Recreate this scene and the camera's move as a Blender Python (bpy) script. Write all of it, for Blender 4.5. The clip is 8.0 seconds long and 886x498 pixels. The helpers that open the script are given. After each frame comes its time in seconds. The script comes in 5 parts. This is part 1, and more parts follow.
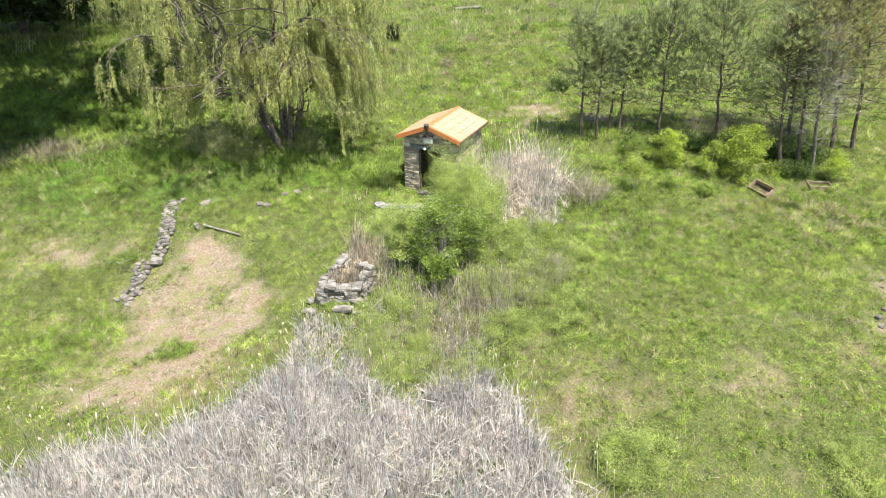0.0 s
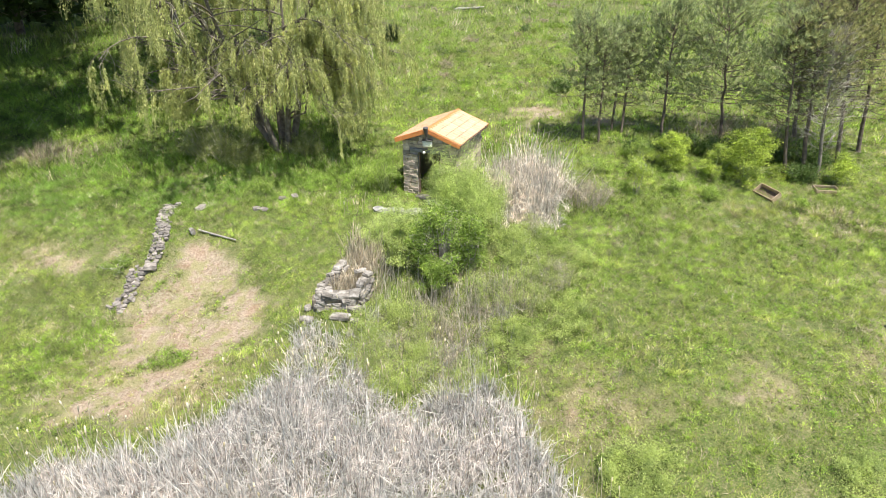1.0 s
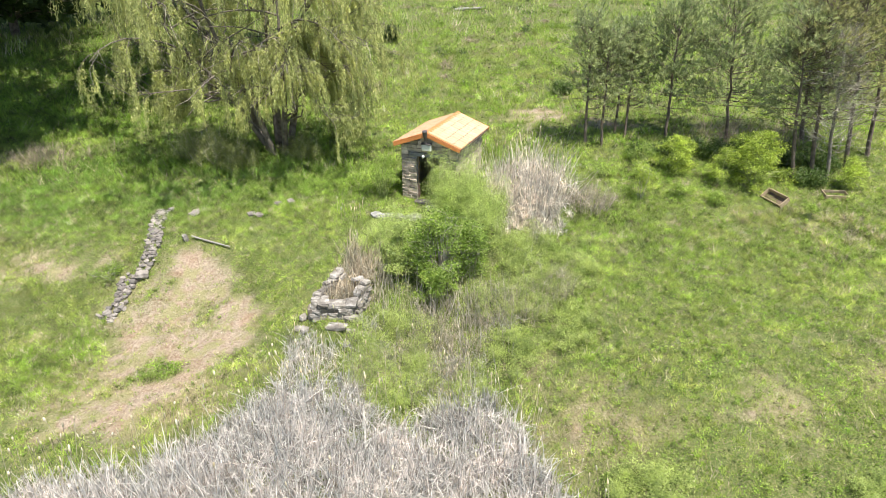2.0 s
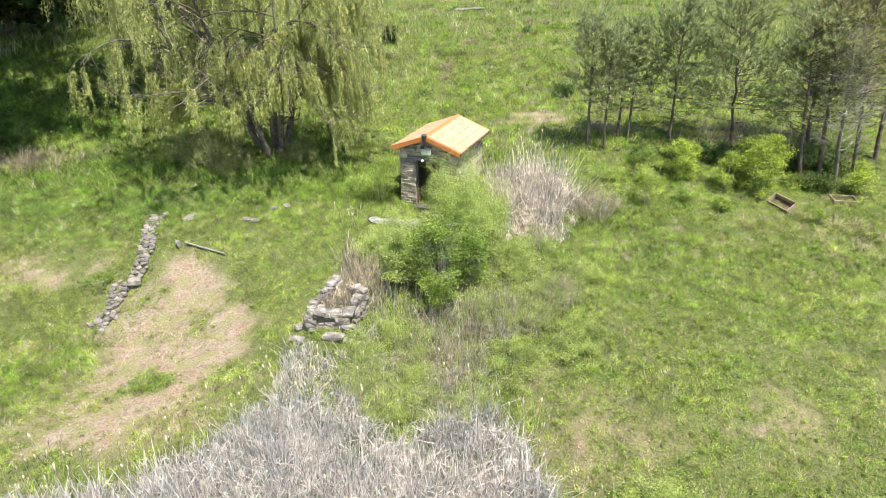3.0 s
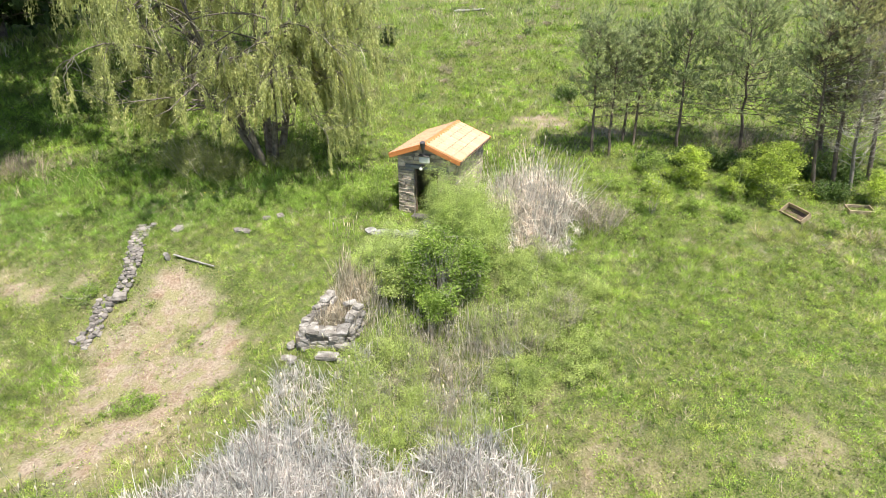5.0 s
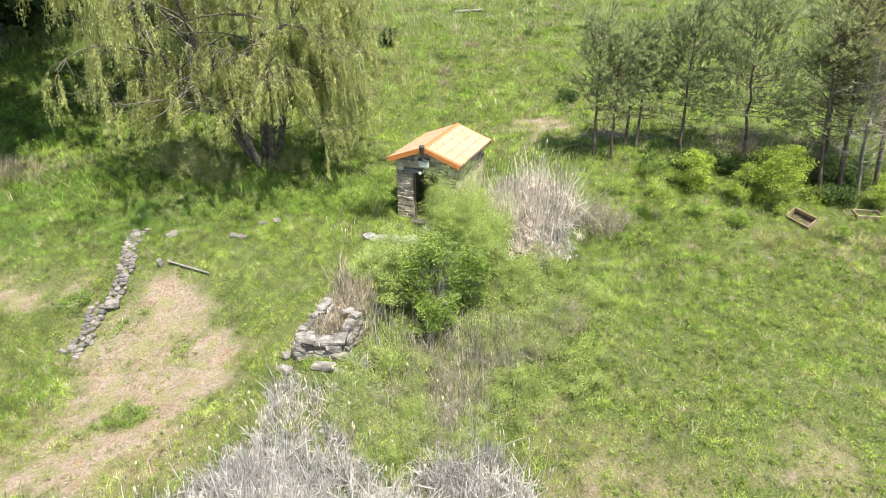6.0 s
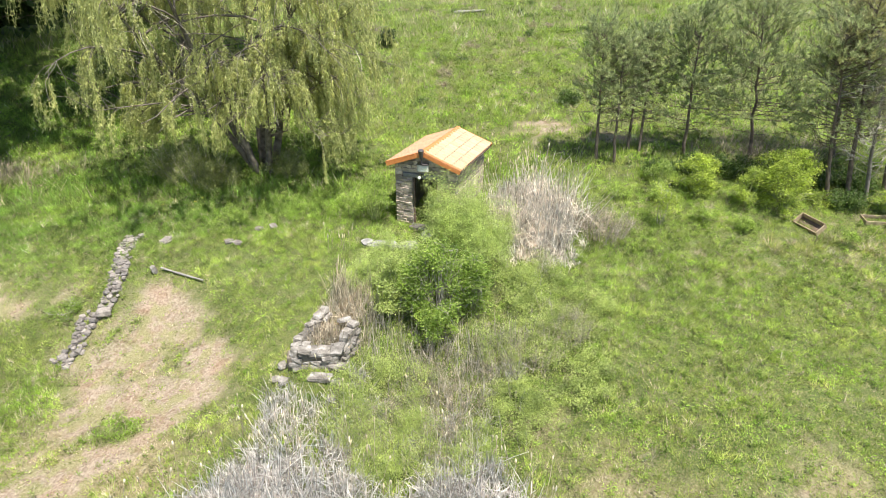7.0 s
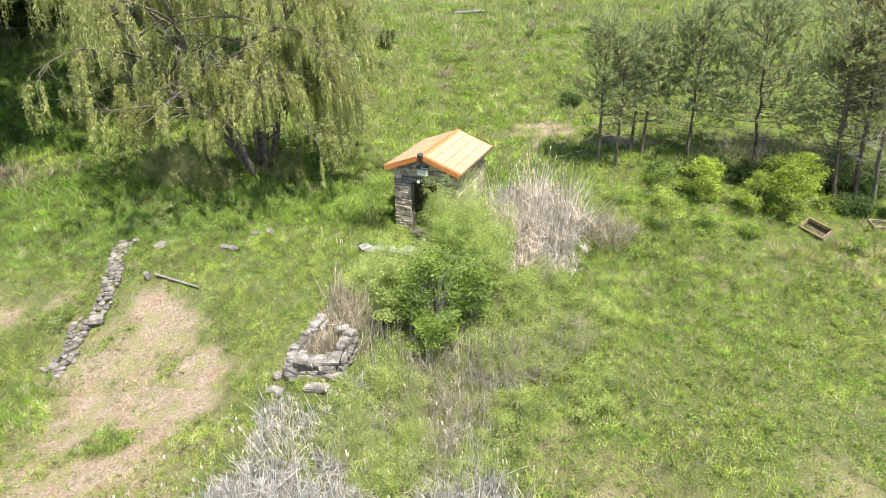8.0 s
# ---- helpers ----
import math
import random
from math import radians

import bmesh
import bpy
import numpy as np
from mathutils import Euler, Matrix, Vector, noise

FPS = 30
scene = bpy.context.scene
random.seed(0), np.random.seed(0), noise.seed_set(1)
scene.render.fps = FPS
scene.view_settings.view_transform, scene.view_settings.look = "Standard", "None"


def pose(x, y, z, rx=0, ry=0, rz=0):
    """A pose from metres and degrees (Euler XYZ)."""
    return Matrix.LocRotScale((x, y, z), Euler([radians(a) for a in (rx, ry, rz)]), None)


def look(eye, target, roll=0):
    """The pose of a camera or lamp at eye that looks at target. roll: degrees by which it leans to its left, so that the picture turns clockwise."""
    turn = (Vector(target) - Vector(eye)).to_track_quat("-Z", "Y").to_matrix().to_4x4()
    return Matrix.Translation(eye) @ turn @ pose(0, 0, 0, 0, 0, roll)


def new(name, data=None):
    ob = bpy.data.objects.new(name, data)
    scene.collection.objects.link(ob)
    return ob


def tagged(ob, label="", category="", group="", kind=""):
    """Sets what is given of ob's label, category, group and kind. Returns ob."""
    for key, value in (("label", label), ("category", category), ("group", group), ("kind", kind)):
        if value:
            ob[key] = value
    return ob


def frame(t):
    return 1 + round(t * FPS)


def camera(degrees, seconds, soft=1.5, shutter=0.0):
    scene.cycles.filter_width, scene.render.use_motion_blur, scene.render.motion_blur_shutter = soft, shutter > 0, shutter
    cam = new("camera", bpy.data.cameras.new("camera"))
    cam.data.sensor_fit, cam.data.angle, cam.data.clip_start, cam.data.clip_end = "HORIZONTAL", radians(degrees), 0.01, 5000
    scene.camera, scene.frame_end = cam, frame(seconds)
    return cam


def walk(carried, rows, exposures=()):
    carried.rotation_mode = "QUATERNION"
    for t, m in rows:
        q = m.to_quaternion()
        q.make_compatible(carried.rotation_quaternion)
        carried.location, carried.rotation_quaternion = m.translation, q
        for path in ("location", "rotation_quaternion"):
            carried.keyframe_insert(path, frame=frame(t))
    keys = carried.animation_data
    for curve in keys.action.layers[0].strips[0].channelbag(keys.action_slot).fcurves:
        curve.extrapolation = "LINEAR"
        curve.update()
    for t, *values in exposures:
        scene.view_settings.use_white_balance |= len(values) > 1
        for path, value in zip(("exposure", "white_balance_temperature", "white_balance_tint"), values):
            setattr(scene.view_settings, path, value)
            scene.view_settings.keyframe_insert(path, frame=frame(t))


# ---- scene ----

# ---------------------------------------------------------------- camera
cam = camera(73.9, 8.0, 0.75)
PATH = [  # seconds, metres flown along +y, height
    (0.0, 0.050, 9.057), (0.5, 0.260, 9.056), (1.0, 0.540, 9.050), (1.5, 0.870, 9.033),
    (3.0, 1.759, 9.006), (3.5, 2.024, 9.003), (4.0, 2.284, 9.001), (4.5, 2.534, 9.000),
    (6.0, 3.259, 8.999), (6.5, 3.517, 8.997), (7.0, 3.779, 8.993), (7.5, 4.039, 8.989), (8.0, 4.224, 8.987),
]
ROLL = 0.15


def eye_at(y, z):
    return Vector((-0.317 + 0.0296 * y, y, z))


def gaze(t):
    return Vector((0.00994 + 0.00014 * t, 0.89763 + 0.00012 * t, -0.44064 + 0.00025 * t))


walk(cam, [(t, look(eye_at(y, z), eye_at(y, z) + gaze(t), ROLL)) for t, y, z in PATH])

# ---------------------------------------------------------------- light
SUN_TO = Vector((0.57 * 0.375, -0.82 * 0.375, 0.927)).normalized()   # towards the sun
world = bpy.data.worlds.new("sky")
scene.world = world
world.use_nodes = True
wn = world.node_tree.nodes
sky = wn.new("ShaderNodeTexSky")
sky.sky_type = "NISHITA"
sky.sun_disc = False
sky.sun_elevation = math.asin(SUN_TO.z)
sky.sun_rotation = math.atan2(SUN_TO.x, SUN_TO.y)
world.node_tree.links.new(sky.outputs[0], wn["Background"].inputs[0])
wn["Background"].inputs[1].default_value = 0.095
lamp = bpy.data.lights.new("sun", "SUN")
lamp.energy, lamp.angle, lamp.color = 4.9, radians(0.6), (1.0, 0.95, 0.86)
sun = new("sun", lamp)
sun.matrix_world = look(SUN_TO * 60, (0, 0, 0))
scene.view_settings.exposure = 0.85

# ---------------------------------------------------------------- small tools
rng = np.random.default_rng(7)
LATTICE = rng.random((256, 256))


def vnoise(x, y, scale, seed=0):
    """Smooth noise, 0 to 1, one cell being scale metres."""
    u, v = np.asarray(x, float) / scale + seed * 17.31, np.asarray(y, float) / scale + seed * 9.17
    i, j = np.floor(u).astype(int), np.floor(v).astype(int)
    f, g = u - i, v - j
    f, g = f * f * (3 - 2 * f), g * g * (3 - 2 * g)
    a, b = LATTICE[i % 256, j % 256], LATTICE[(i + 1) % 256, j % 256]
    c, d = LATTICE[i % 256, (j + 1) % 256], LATTICE[(i + 1) % 256, (j + 1) % 256]
    return (a * (1 - f) + b * f) * (1 - g) + (c * (1 - f) + d * f) * g


def fbm(x, y, scale, seed=0, octaves=4):
    total, weight, norm = 0.0, 1.0, 0.0
    for k in range(octaves):
        total = total + weight * vnoise(x, y, scale / 2 ** k, seed + k)
        norm += weight
        weight *= 0.55
    return total / norm


def smooth(a, b, x):
    t = np.clip((x - a) / (b - a), 0, 1)
    return t * t * (3 - 2 * t)


def blob(x, y, cx, cy, rx, ry):
    return np.exp(-((x - cx) / rx) ** 2 - ((y - cy) / ry) ** 2)


def terrain(x, y):
    """Height of the hillside: a wet gully in front of the hut, rising to the meadow behind."""
    x, y = np.asarray(x, float), np.asarray(y, float)
    z = 0.0
    for o in (-2.0, -1.0, 0.0, 1.0, 2.0):
        z = z + np.interp(y + o, [-40, 0, 8, 12, 16, 18, 21, 24, 28, 32, 37, 42, 47, 52, 67, 90, 130, 400],
                          [-4, -3.6, -3.0, -2.5, -2.0, -1.6, -0.7, 0.05, 0.6, 1.1, 1.75, 2.8, 3.9, 4.7, 5.6, 8.5, 13, 30]) / 5
    z = z - 1.15 * np.exp(-((x - 0.6 - 0.25 * (13 - y)) / 3.6) ** 2) / (1 + np.exp(np.clip((y - 19.5) / 0.9, -30, 30)))
    z = z - 0.75 * blob(x, y, -11, 18, 4.5, 2.6) + 0.4 * blob(x, y, 9, 15.5, 5, 4) + 0.3 * blob(x, y, -9, 22.5, 3.5, 1.8)
    z = z + 0.046 * np.clip(x, -40, 40) - 0.009 * (y - 24) - 0.22 * blob(x, y, -0.4, 24.8, 2.2, 1.9) + 0.5 * blob(x, y, -3.7, 18.3, 1.3, 1.0) + 0.42 * blob(x, y, -3.8, 17.3, 1.2, 0.7)
    return z + 0.16 * (fbm(x, y, 2.4, 3) - 0.5) + 0.5 * (fbm(x, y, 14, 5) - 0.5) * smooth(34, 50, y)


def ground_z(x, y):
    return float(terrain(x, y))


def cover(x, y):
    """How much bare soil, straw and lush or shade-deepened green the ground carries, each 0 to 1."""
    n1, n2, n3 = fbm(x, y, 1.6, 11), fbm(x, y, 5.0, 21), fbm(x, y, 0.55, 31)
    west = np.interp(y, [14, 14.7, 15.9, 17.0, 18.5, 20.0, 21.3], [-10.9, -10.5, -10.6, -11.2, -11.7, -10.9, -10.2])
    east = np.interp(y, [14, 15.4, 16.6, 17.5, 19.0, 20.3, 21.3], [-8.8, -7.8, -7.2, -6.3, -6.7, -7.4, -9.4])
    soil = 1.0 * smooth(-1.0, 0.8, np.minimum(np.minimum(x - west, east - x), np.minimum(21.5 - y, y - 13.6))) + 0.85 * blob(x, y, -14.4, 20.9, 1.7, 0.8)
    soil = soil + 0.30 * blob(x, y, 3.7, 13.6, 1.4, 0.6) + 0.9 * blob(x, y, 13.7, 15.4, 0.5, 0.9) + 0.9 * blob(x, y, 14.9, 17.6, 0.45, 0.7) + 0.95 * blob(x, y, 8.3, 31.3, 2.0, 0.8) + 0.95 * blob(x, y, 5.4, 33.4, 2.1, 1.3)
    soil = soil + 0.17 * blob(x, y, 9.0, 13.0, 4.0, 2.5) + 0.4 * blob(x, y, -16, 17.5, 2.0, 1.2) + 0.35 * blob(x, y, -11.0, 13.5, 2.5, 1.2)
    soil = soil - 1.6 * blob(x, y, -9.25, 16.0, 0.55, 0.35) - 1.5 * blob(x, y, -8.75, 16.35, 0.4, 0.32) - 1.2 * blob(x, y, -9.45, 16.75, 0.3, 0.25) - 0.9 * blob(x, y, -10.0, 15.7, 0.35, 0.3)
    soil = soil - 0.4 * blob(x, y, -8.4, 18.4, 0.35, 0.18) - 0.4 * blob(x, y, -8.5, 19.2, 0.3, 0.18) - 0.35 * blob(x, y, -10.2, 19.8, 0.5, 0.5)
    n4 = fbm(x, y, 0.3, 37, 3)
    soil = smooth(0.24, 1.02, soil + 0.8 * (n1 - 0.5) + 1.0 * (n3 - 0.5) + 1.0 * (n4 - 0.5))
    dry = 0.34 * blob(x, y, -11, 16.5, 7, 5.5) + 0.4 * blob(x, y, -8.5, 15.0, 2.5, 1.6) + 0.25 * blob(x, y, -13.5, 21.5, 3.5, 1.6) + 0.42 * blob(x, y, 9.5, 14, 8, 4.4) + 0.14 * smooth(36, 44, y) + 0.5 * blob(x, y, 13.5, 21.5, 2.5, 1.0)
    dry = dry + 0.6 * blob(x, y, -19.3, 30, 2.6, 1.2) + 0.4 * blob(x, y, 13, 29.5, 3, 1.5)
    dry = smooth(0.25, 0.9, dry + 0.9 * (n2 - 0.5) + 0.7 * (n1 - 0.45))
    # The lush blob at (-26, 44) puts the left meadow's shade into the colour.
    lush = 0.65 * blob(x, y, -7, 27, 11, 4.5) + 0.65 * blob(x, y, 7, 20.5, 6, 3.5) + 0.35 * smooth(30, 36, y) + 0.8 * blob(x, y, -26, 44, 12, 13) + 0.5 * blob(x, y, 9, 26.5, 6, 2) + 0.8 * blob(x, y, -15.5, 27.0, 6, 3.8) + 0.85 * blob(x, y, -12.9, 17.4, 1.5, 1.6) + 0.6 * blob(x, y, -12.0, 14.6, 2.0, 1.2) + 1.5 * blob(x, y, -9.0, 16.2, 0.8, 0.5)
    lush = smooth(0.2, 0.95, lush + 0.9 * (n2 - 0.5) + 0.3 * (n3 - 0.5)) * (1 - 0.8 * soil)
    return soil, dry * (1 - 0.6 * lush), lush


def tri_mesh(name, verts, tris, material, tint=None, shade_smooth=False):
    me = bpy.data.meshes.new(name)
    verts, tris = np.ascontiguousarray(verts, np.float32), np.ascontiguousarray(tris, np.int32)
    me.vertices.add(len(verts))
    me.vertices.foreach_set("co", verts.ravel())
    me.loops.add(tris.size)
    me.loops.foreach_set("vertex_index", tris.ravel())
    me.polygons.add(len(tris))
    me.polygons.foreach_set("loop_start", np.arange(0, tris.size, 3, dtype=np.int32))
    if shade_smooth:
        me.polygons.foreach_set("use_smooth", np.ones(len(tris), bool))
    if tint is not None:
        layer = me.color_attributes.new("tint", "FLOAT_COLOR", "POINT")
        layer.data.foreach_set("color", np.ascontiguousarray(np.c_[tint, np.ones(len(tint))], np.float32).ravel())
    me.update(calc_edges=True)
    me.materials.append(material)
    return me


def thing(name, at, label, category, group="", kind=""):
    ob = new(name)
    ob.empty_display_size = 0.1
    ob.matrix_world = at if isinstance(at, Matrix) else Matrix.Translation(at)
    return tagged(ob, label, category, group, kind)


def attach(name, mesh, parent, label=""):
    ob = new(name, mesh)
    ob.parent = parent
    return tagged(ob, label)


def part(name, bm, material, parent, label=""):
    me = bpy.data.meshes.new(name)
    bm.to_mesh(me)
    bm.free()
    me.materials.append(material)
    return attach(name, me, parent, label)


def join(*sets):
    vs, ts, n = [], [], 0
    for v, t in sets:
        vs.append(v)
        ts.append(t + n)
        n += len(v)
    return np.concatenate(vs), np.concatenate(ts)


def unit(v):
    return v / np.maximum(np.linalg.norm(v, axis=-1, keepdims=True), 1e-9)


def leaves(at, way, length, width, r, level=0.0):
    """Folded diamond leaves at points, along directions; level turns their faces to the sky."""
    n = len(at)
    way = unit(way)
    side = unit(np.cross(way, r.normal(size=(n, 3)) + np.array([0, 0, level])))
    length, width = np.broadcast_to(length, n)[:, None], np.broadcast_to(width, n)[:, None]
    mid = at + way * length * 0.45
    lift = unit(np.cross(side, way)) * width * 0.18
    v = np.stack([at, mid + side * width / 2 + lift, at + way * length, mid - side * width / 2 + lift], 1).reshape(-1, 3)
    b = np.arange(n)[:, None] * 4
    return v, np.concatenate([b + [0, 1, 2], b + [0, 2, 3]])


def slips(at, way, length, width, r, level=0.0):
    """Narrow leaves or needles, one triangle each."""
    n = len(at)
    way = unit(way)
    side = unit(np.cross(way, r.normal(size=(n, 3)) + np.array([0, 0, level]))) * (np.broadcast_to(width, n)[:, None] / 2)
    v = np.stack([at - side, at + side, at + way * np.broadcast_to(length, n)[:, None]], 1).reshape(-1, 3)
    return v, np.arange(3 * n).reshape(-1, 3)


def blades(at, height, width, lean, r):
    """Single grass blades, one narrow triangle each."""
    n = len(at)
    a = r.random(n) * 2 * np.pi
    side = np.c_[np.cos(a), np.sin(a), np.zeros(n)] * (np.broadcast_to(width, n)[:, None] / 2)
    b = r.random(n) * 2 * np.pi
    tip = at + np.c_[np.cos(b) * lean, np.sin(b) * lean, np.broadcast_to(height, n)]
    v = np.stack([at - side, at + side, tip], 1).reshape(-1, 3)
    return v, np.arange(3 * n).reshape(-1, 3)


def strips(paths, widths, side):
    """Flat bent strips: paths (n, k, 3), widths (n, k), side (n, 3)."""
    n, k, _ = paths.shape
    off = side[:, None, :] * widths[..., None] / 2
    v = np.stack([paths - off, paths + off], 2).reshape(-1, 3)
    base = (np.arange(n)[:, None] * k + np.arange(k - 1)[None, :]).reshape(-1, 1) * 2
    return v, np.concatenate([base + [0, 1, 3], base + [0, 3, 2]])


def tubes(paths, radii, sides=5):
    """Round stems: paths (n, k, 3), radii (n, k)."""
    n, k, _ = paths.shape
    t = unit(np.gradient(paths, axis=1))
    ref = np.where(np.abs(t[..., 2:]) < 0.9, np.array([0.0, 0.0, 1.0]), np.array([1.0, 0.0, 0.0]))
    a = unit(np.cross(t, ref))
    b = np.cross(t, a)
    ang = np.arange(sides) * 2 * np.pi / sides
    ring = a[:, :, None, :] * np.cos(ang)[None, None, :, None] + b[:, :, None, :] * np.sin(ang)[None, None, :, None]
    v = (paths[:, :, None, :] + ring * radii[:, :, None, None]).reshape(-1, 3)
    i = (np.arange(n)[:, None, None] * k + np.arange(k - 1)[None, :, None]) * sides + np.arange(sides)[None, None, :]
    j = (np.arange(n)[:, None, None] * k + np.arange(k - 1)[None, :, None]) * sides + (np.arange(sides)[None, None, :] + 1) % sides
    i, j = i.reshape(-1), j.reshape(-1)
    return v, np.concatenate([np.c_[i, j, j + sides], np.c_[i, j + sides, i + sides]])


def shoots(start, way, length, k, fall, wiggle, r):
    """Growing paths (n, k, 3): each starts along way and bends down by fall per step."""
    n = len(start)
    step = (np.broadcast_to(length, n) / (k - 1))[:, None]
    p, d, out = start.copy(), unit(way), [start.copy()]
    for _ in range(k - 1):
        d = unit(d + np.array([0, 0, -1.0]) * np.broadcast_to(fall, n)[:, None] + r.normal(size=(n, 3)) * wiggle)
        p = p + d * step
        out.append(p.copy())
    return np.stack(out, 1)


def along(paths, count, r, low=0.2, high=1.0):
    """count random places on each path, with the direction there."""
    n, k, _ = paths.shape
    s = (low + (high - low) * r.random((n, count))) * (k - 1)
    i = np.minimum(s.astype(int), k - 2)
    f = (s - i)[..., None]
    rows = np.arange(n)[:, None]
    a, b = paths[rows, i], paths[rows, i + 1]
    return (a * (1 - f) + b * f).reshape(-1, 3), unit(b - a).reshape(-1, 3)


# ---------------------------------------------------------------- materials
def nodes_of(name):
    m = bpy.data.materials.new(name)
    m.use_nodes = True
    return m, m.node_tree.nodes, m.node_tree.links, m.node_tree.nodes["Principled BSDF"]


def noise_node(n, l, scale, detail=4, space="position"):
    src = n.new("ShaderNodeNewGeometry").outputs["Position"] if space == "position" else n.new("ShaderNodeTexCoord").outputs["Object"]
    tex = n.new("ShaderNodeTexNoise")
    tex.inputs["Scale"].default_value, tex.inputs["Detail"].default_value = scale, detail
    l.new(src, tex.inputs["Vector"])
    return tex.outputs["Fac"]


def ramp(n, l, fac, stops):
    r = n.new("ShaderNodeValToRGB")
    while len(r.color_ramp.elements) < len(stops):
        r.color_ramp.elements.new(0.5)
    for e, (p, c) in zip(r.color_ramp.elements, stops):
        e.position, e.color = p, (*c, 1)
    l.new(fac, r.inputs[0])
    return r.outputs[0]


def mixed(n, l, a, b, fac, mode="MIX"):
    x = n.new("ShaderNodeMix")
    x.data_type, x.blend_type = "RGBA", mode
    for sock, val in ((x.inputs[0], fac), (x.inputs[6], a), (x.inputs[7], b)):
        if hasattr(val, "links"):
            l.new(val, sock)
        else:
            sock.default_value = val if isinstance(val, float) else (*val, 1)
    return x.outputs[2]


def bumped(n, l, bsdf, fac, strength, distance=0.02):
    b = n.new("ShaderNodeBump")
    b.inputs["Strength"].default_value, b.inputs["Distance"].default_value = strength, distance
    l.new(fac, b.inputs["Height"])
    l.new(b.outputs[0], bsdf.inputs["Normal"])


def solid(name, stops, scale, rough=0.8, fine=0.0, per_object=0.0, bump=0.4, metal=0.0, space="position"):
    """Colours over two scales of noise, with relief."""
    m, n, l, p = nodes_of(name)
    big, small = noise_node(n, l, scale, 5, space), noise_node(n, l, fine or scale * 7, 6, space)
    col = ramp(n, l, big, stops)
    col = mixed(n, l, col, ramp(n, l, small, [(0.3, (0.62, 0.62, 0.62)), (0.7, (1.25, 1.25, 1.25))]), 0.8, "MULTIPLY")
    if per_object:
        rnd = n.new("ShaderNodeObjectInfo").outputs["Random"]
        k = per_object
        col = mixed(n, l, col, ramp(n, l, rnd, [(0.0, (1 - k, 1 - k, 1 - k)), (0.5, (1.0, 0.97, 0.93)), (1.0, (1 + k, 1 + 0.9 * k, 1 + 0.75 * k))]), 1.0, "MULTIPLY")
    l.new(col, p.inputs["Base Color"])
    p.inputs["Roughness"].default_value, p.inputs["Metallic"].default_value = rough, metal
    bumped(n, l, p, small, bump)
    return m


def leafy(name, stops, through_light=0.35, patch=1.2, rough=0.55):
    """Thin leaves: colour by leaf and by patch, some light passing through."""
    m, n, l, p = nodes_of(name)
    rnd = n.new("ShaderNodeNewGeometry").outputs["Random Per Island"]
    col = ramp(n, l, rnd, stops)
    col = mixed(n, l, col, ramp(n, l, noise_node(n, l, patch, 3), [(0.3, (0.7, 0.72, 0.7)), (0.7, (1.25, 1.2, 1.15))]), 1.0, "MULTIPLY")
    col = mixed(n, l, col, ramp(n, l, noise_node(n, l, 4.5, 3), [(0.34, (0.58, 0.62, 0.6)), (0.66, (1.32, 1.28, 1.2))]), 1.0, "MULTIPLY")
    l.new(col, p.inputs["Base Color"])
    p.inputs["Roughness"].default_value = rough
    p.inputs["Specular IOR Level"].default_value = 0.3
    t = n.new("ShaderNodeBsdfTranslucent")
    l.new(col, t.inputs[0])
    mx = n.new("ShaderNodeMixShader")
    mx.inputs[0].default_value = through_light
    l.new(p.outputs[0], mx.inputs[1])
    l.new(t.outputs[0], mx.inputs[2])
    l.new(mx.outputs[0], n["Material Output"].inputs[0])
    return m


def grassy(name, through_light=0.3):
    """Grass blades coloured by the tint that each carries."""
    m, n, l, p = nodes_of(name)
    a = n.new("ShaderNodeVertexColor")
    a.layer_name = "tint"
    col = mixed(n, l, a.outputs[0], ramp(n, l, noise_node(n, l, 1.1, 5), [(0.3, (0.75, 0.78, 0.75)), (0.7, (1.2, 1.15, 1.1))]), 1.0, "MULTIPLY")
    l.new(col, p.inputs["Base Color"])
    p.inputs["Roughness"].default_value = 0.6
    p.inputs["Specular IOR Level"].default_value = 0.25
    t = n.new("ShaderNodeBsdfTranslucent")
    l.new(col, t.inputs[0])
    mx = n.new("ShaderNodeMixShader")
    mx.inputs[0].default_value = through_light
    l.new(p.outputs[0], mx.inputs[1])
    l.new(t.outputs[0], mx.inputs[2])
    l.new(mx.outputs[0], n["Material Output"].inputs[0])
    return m


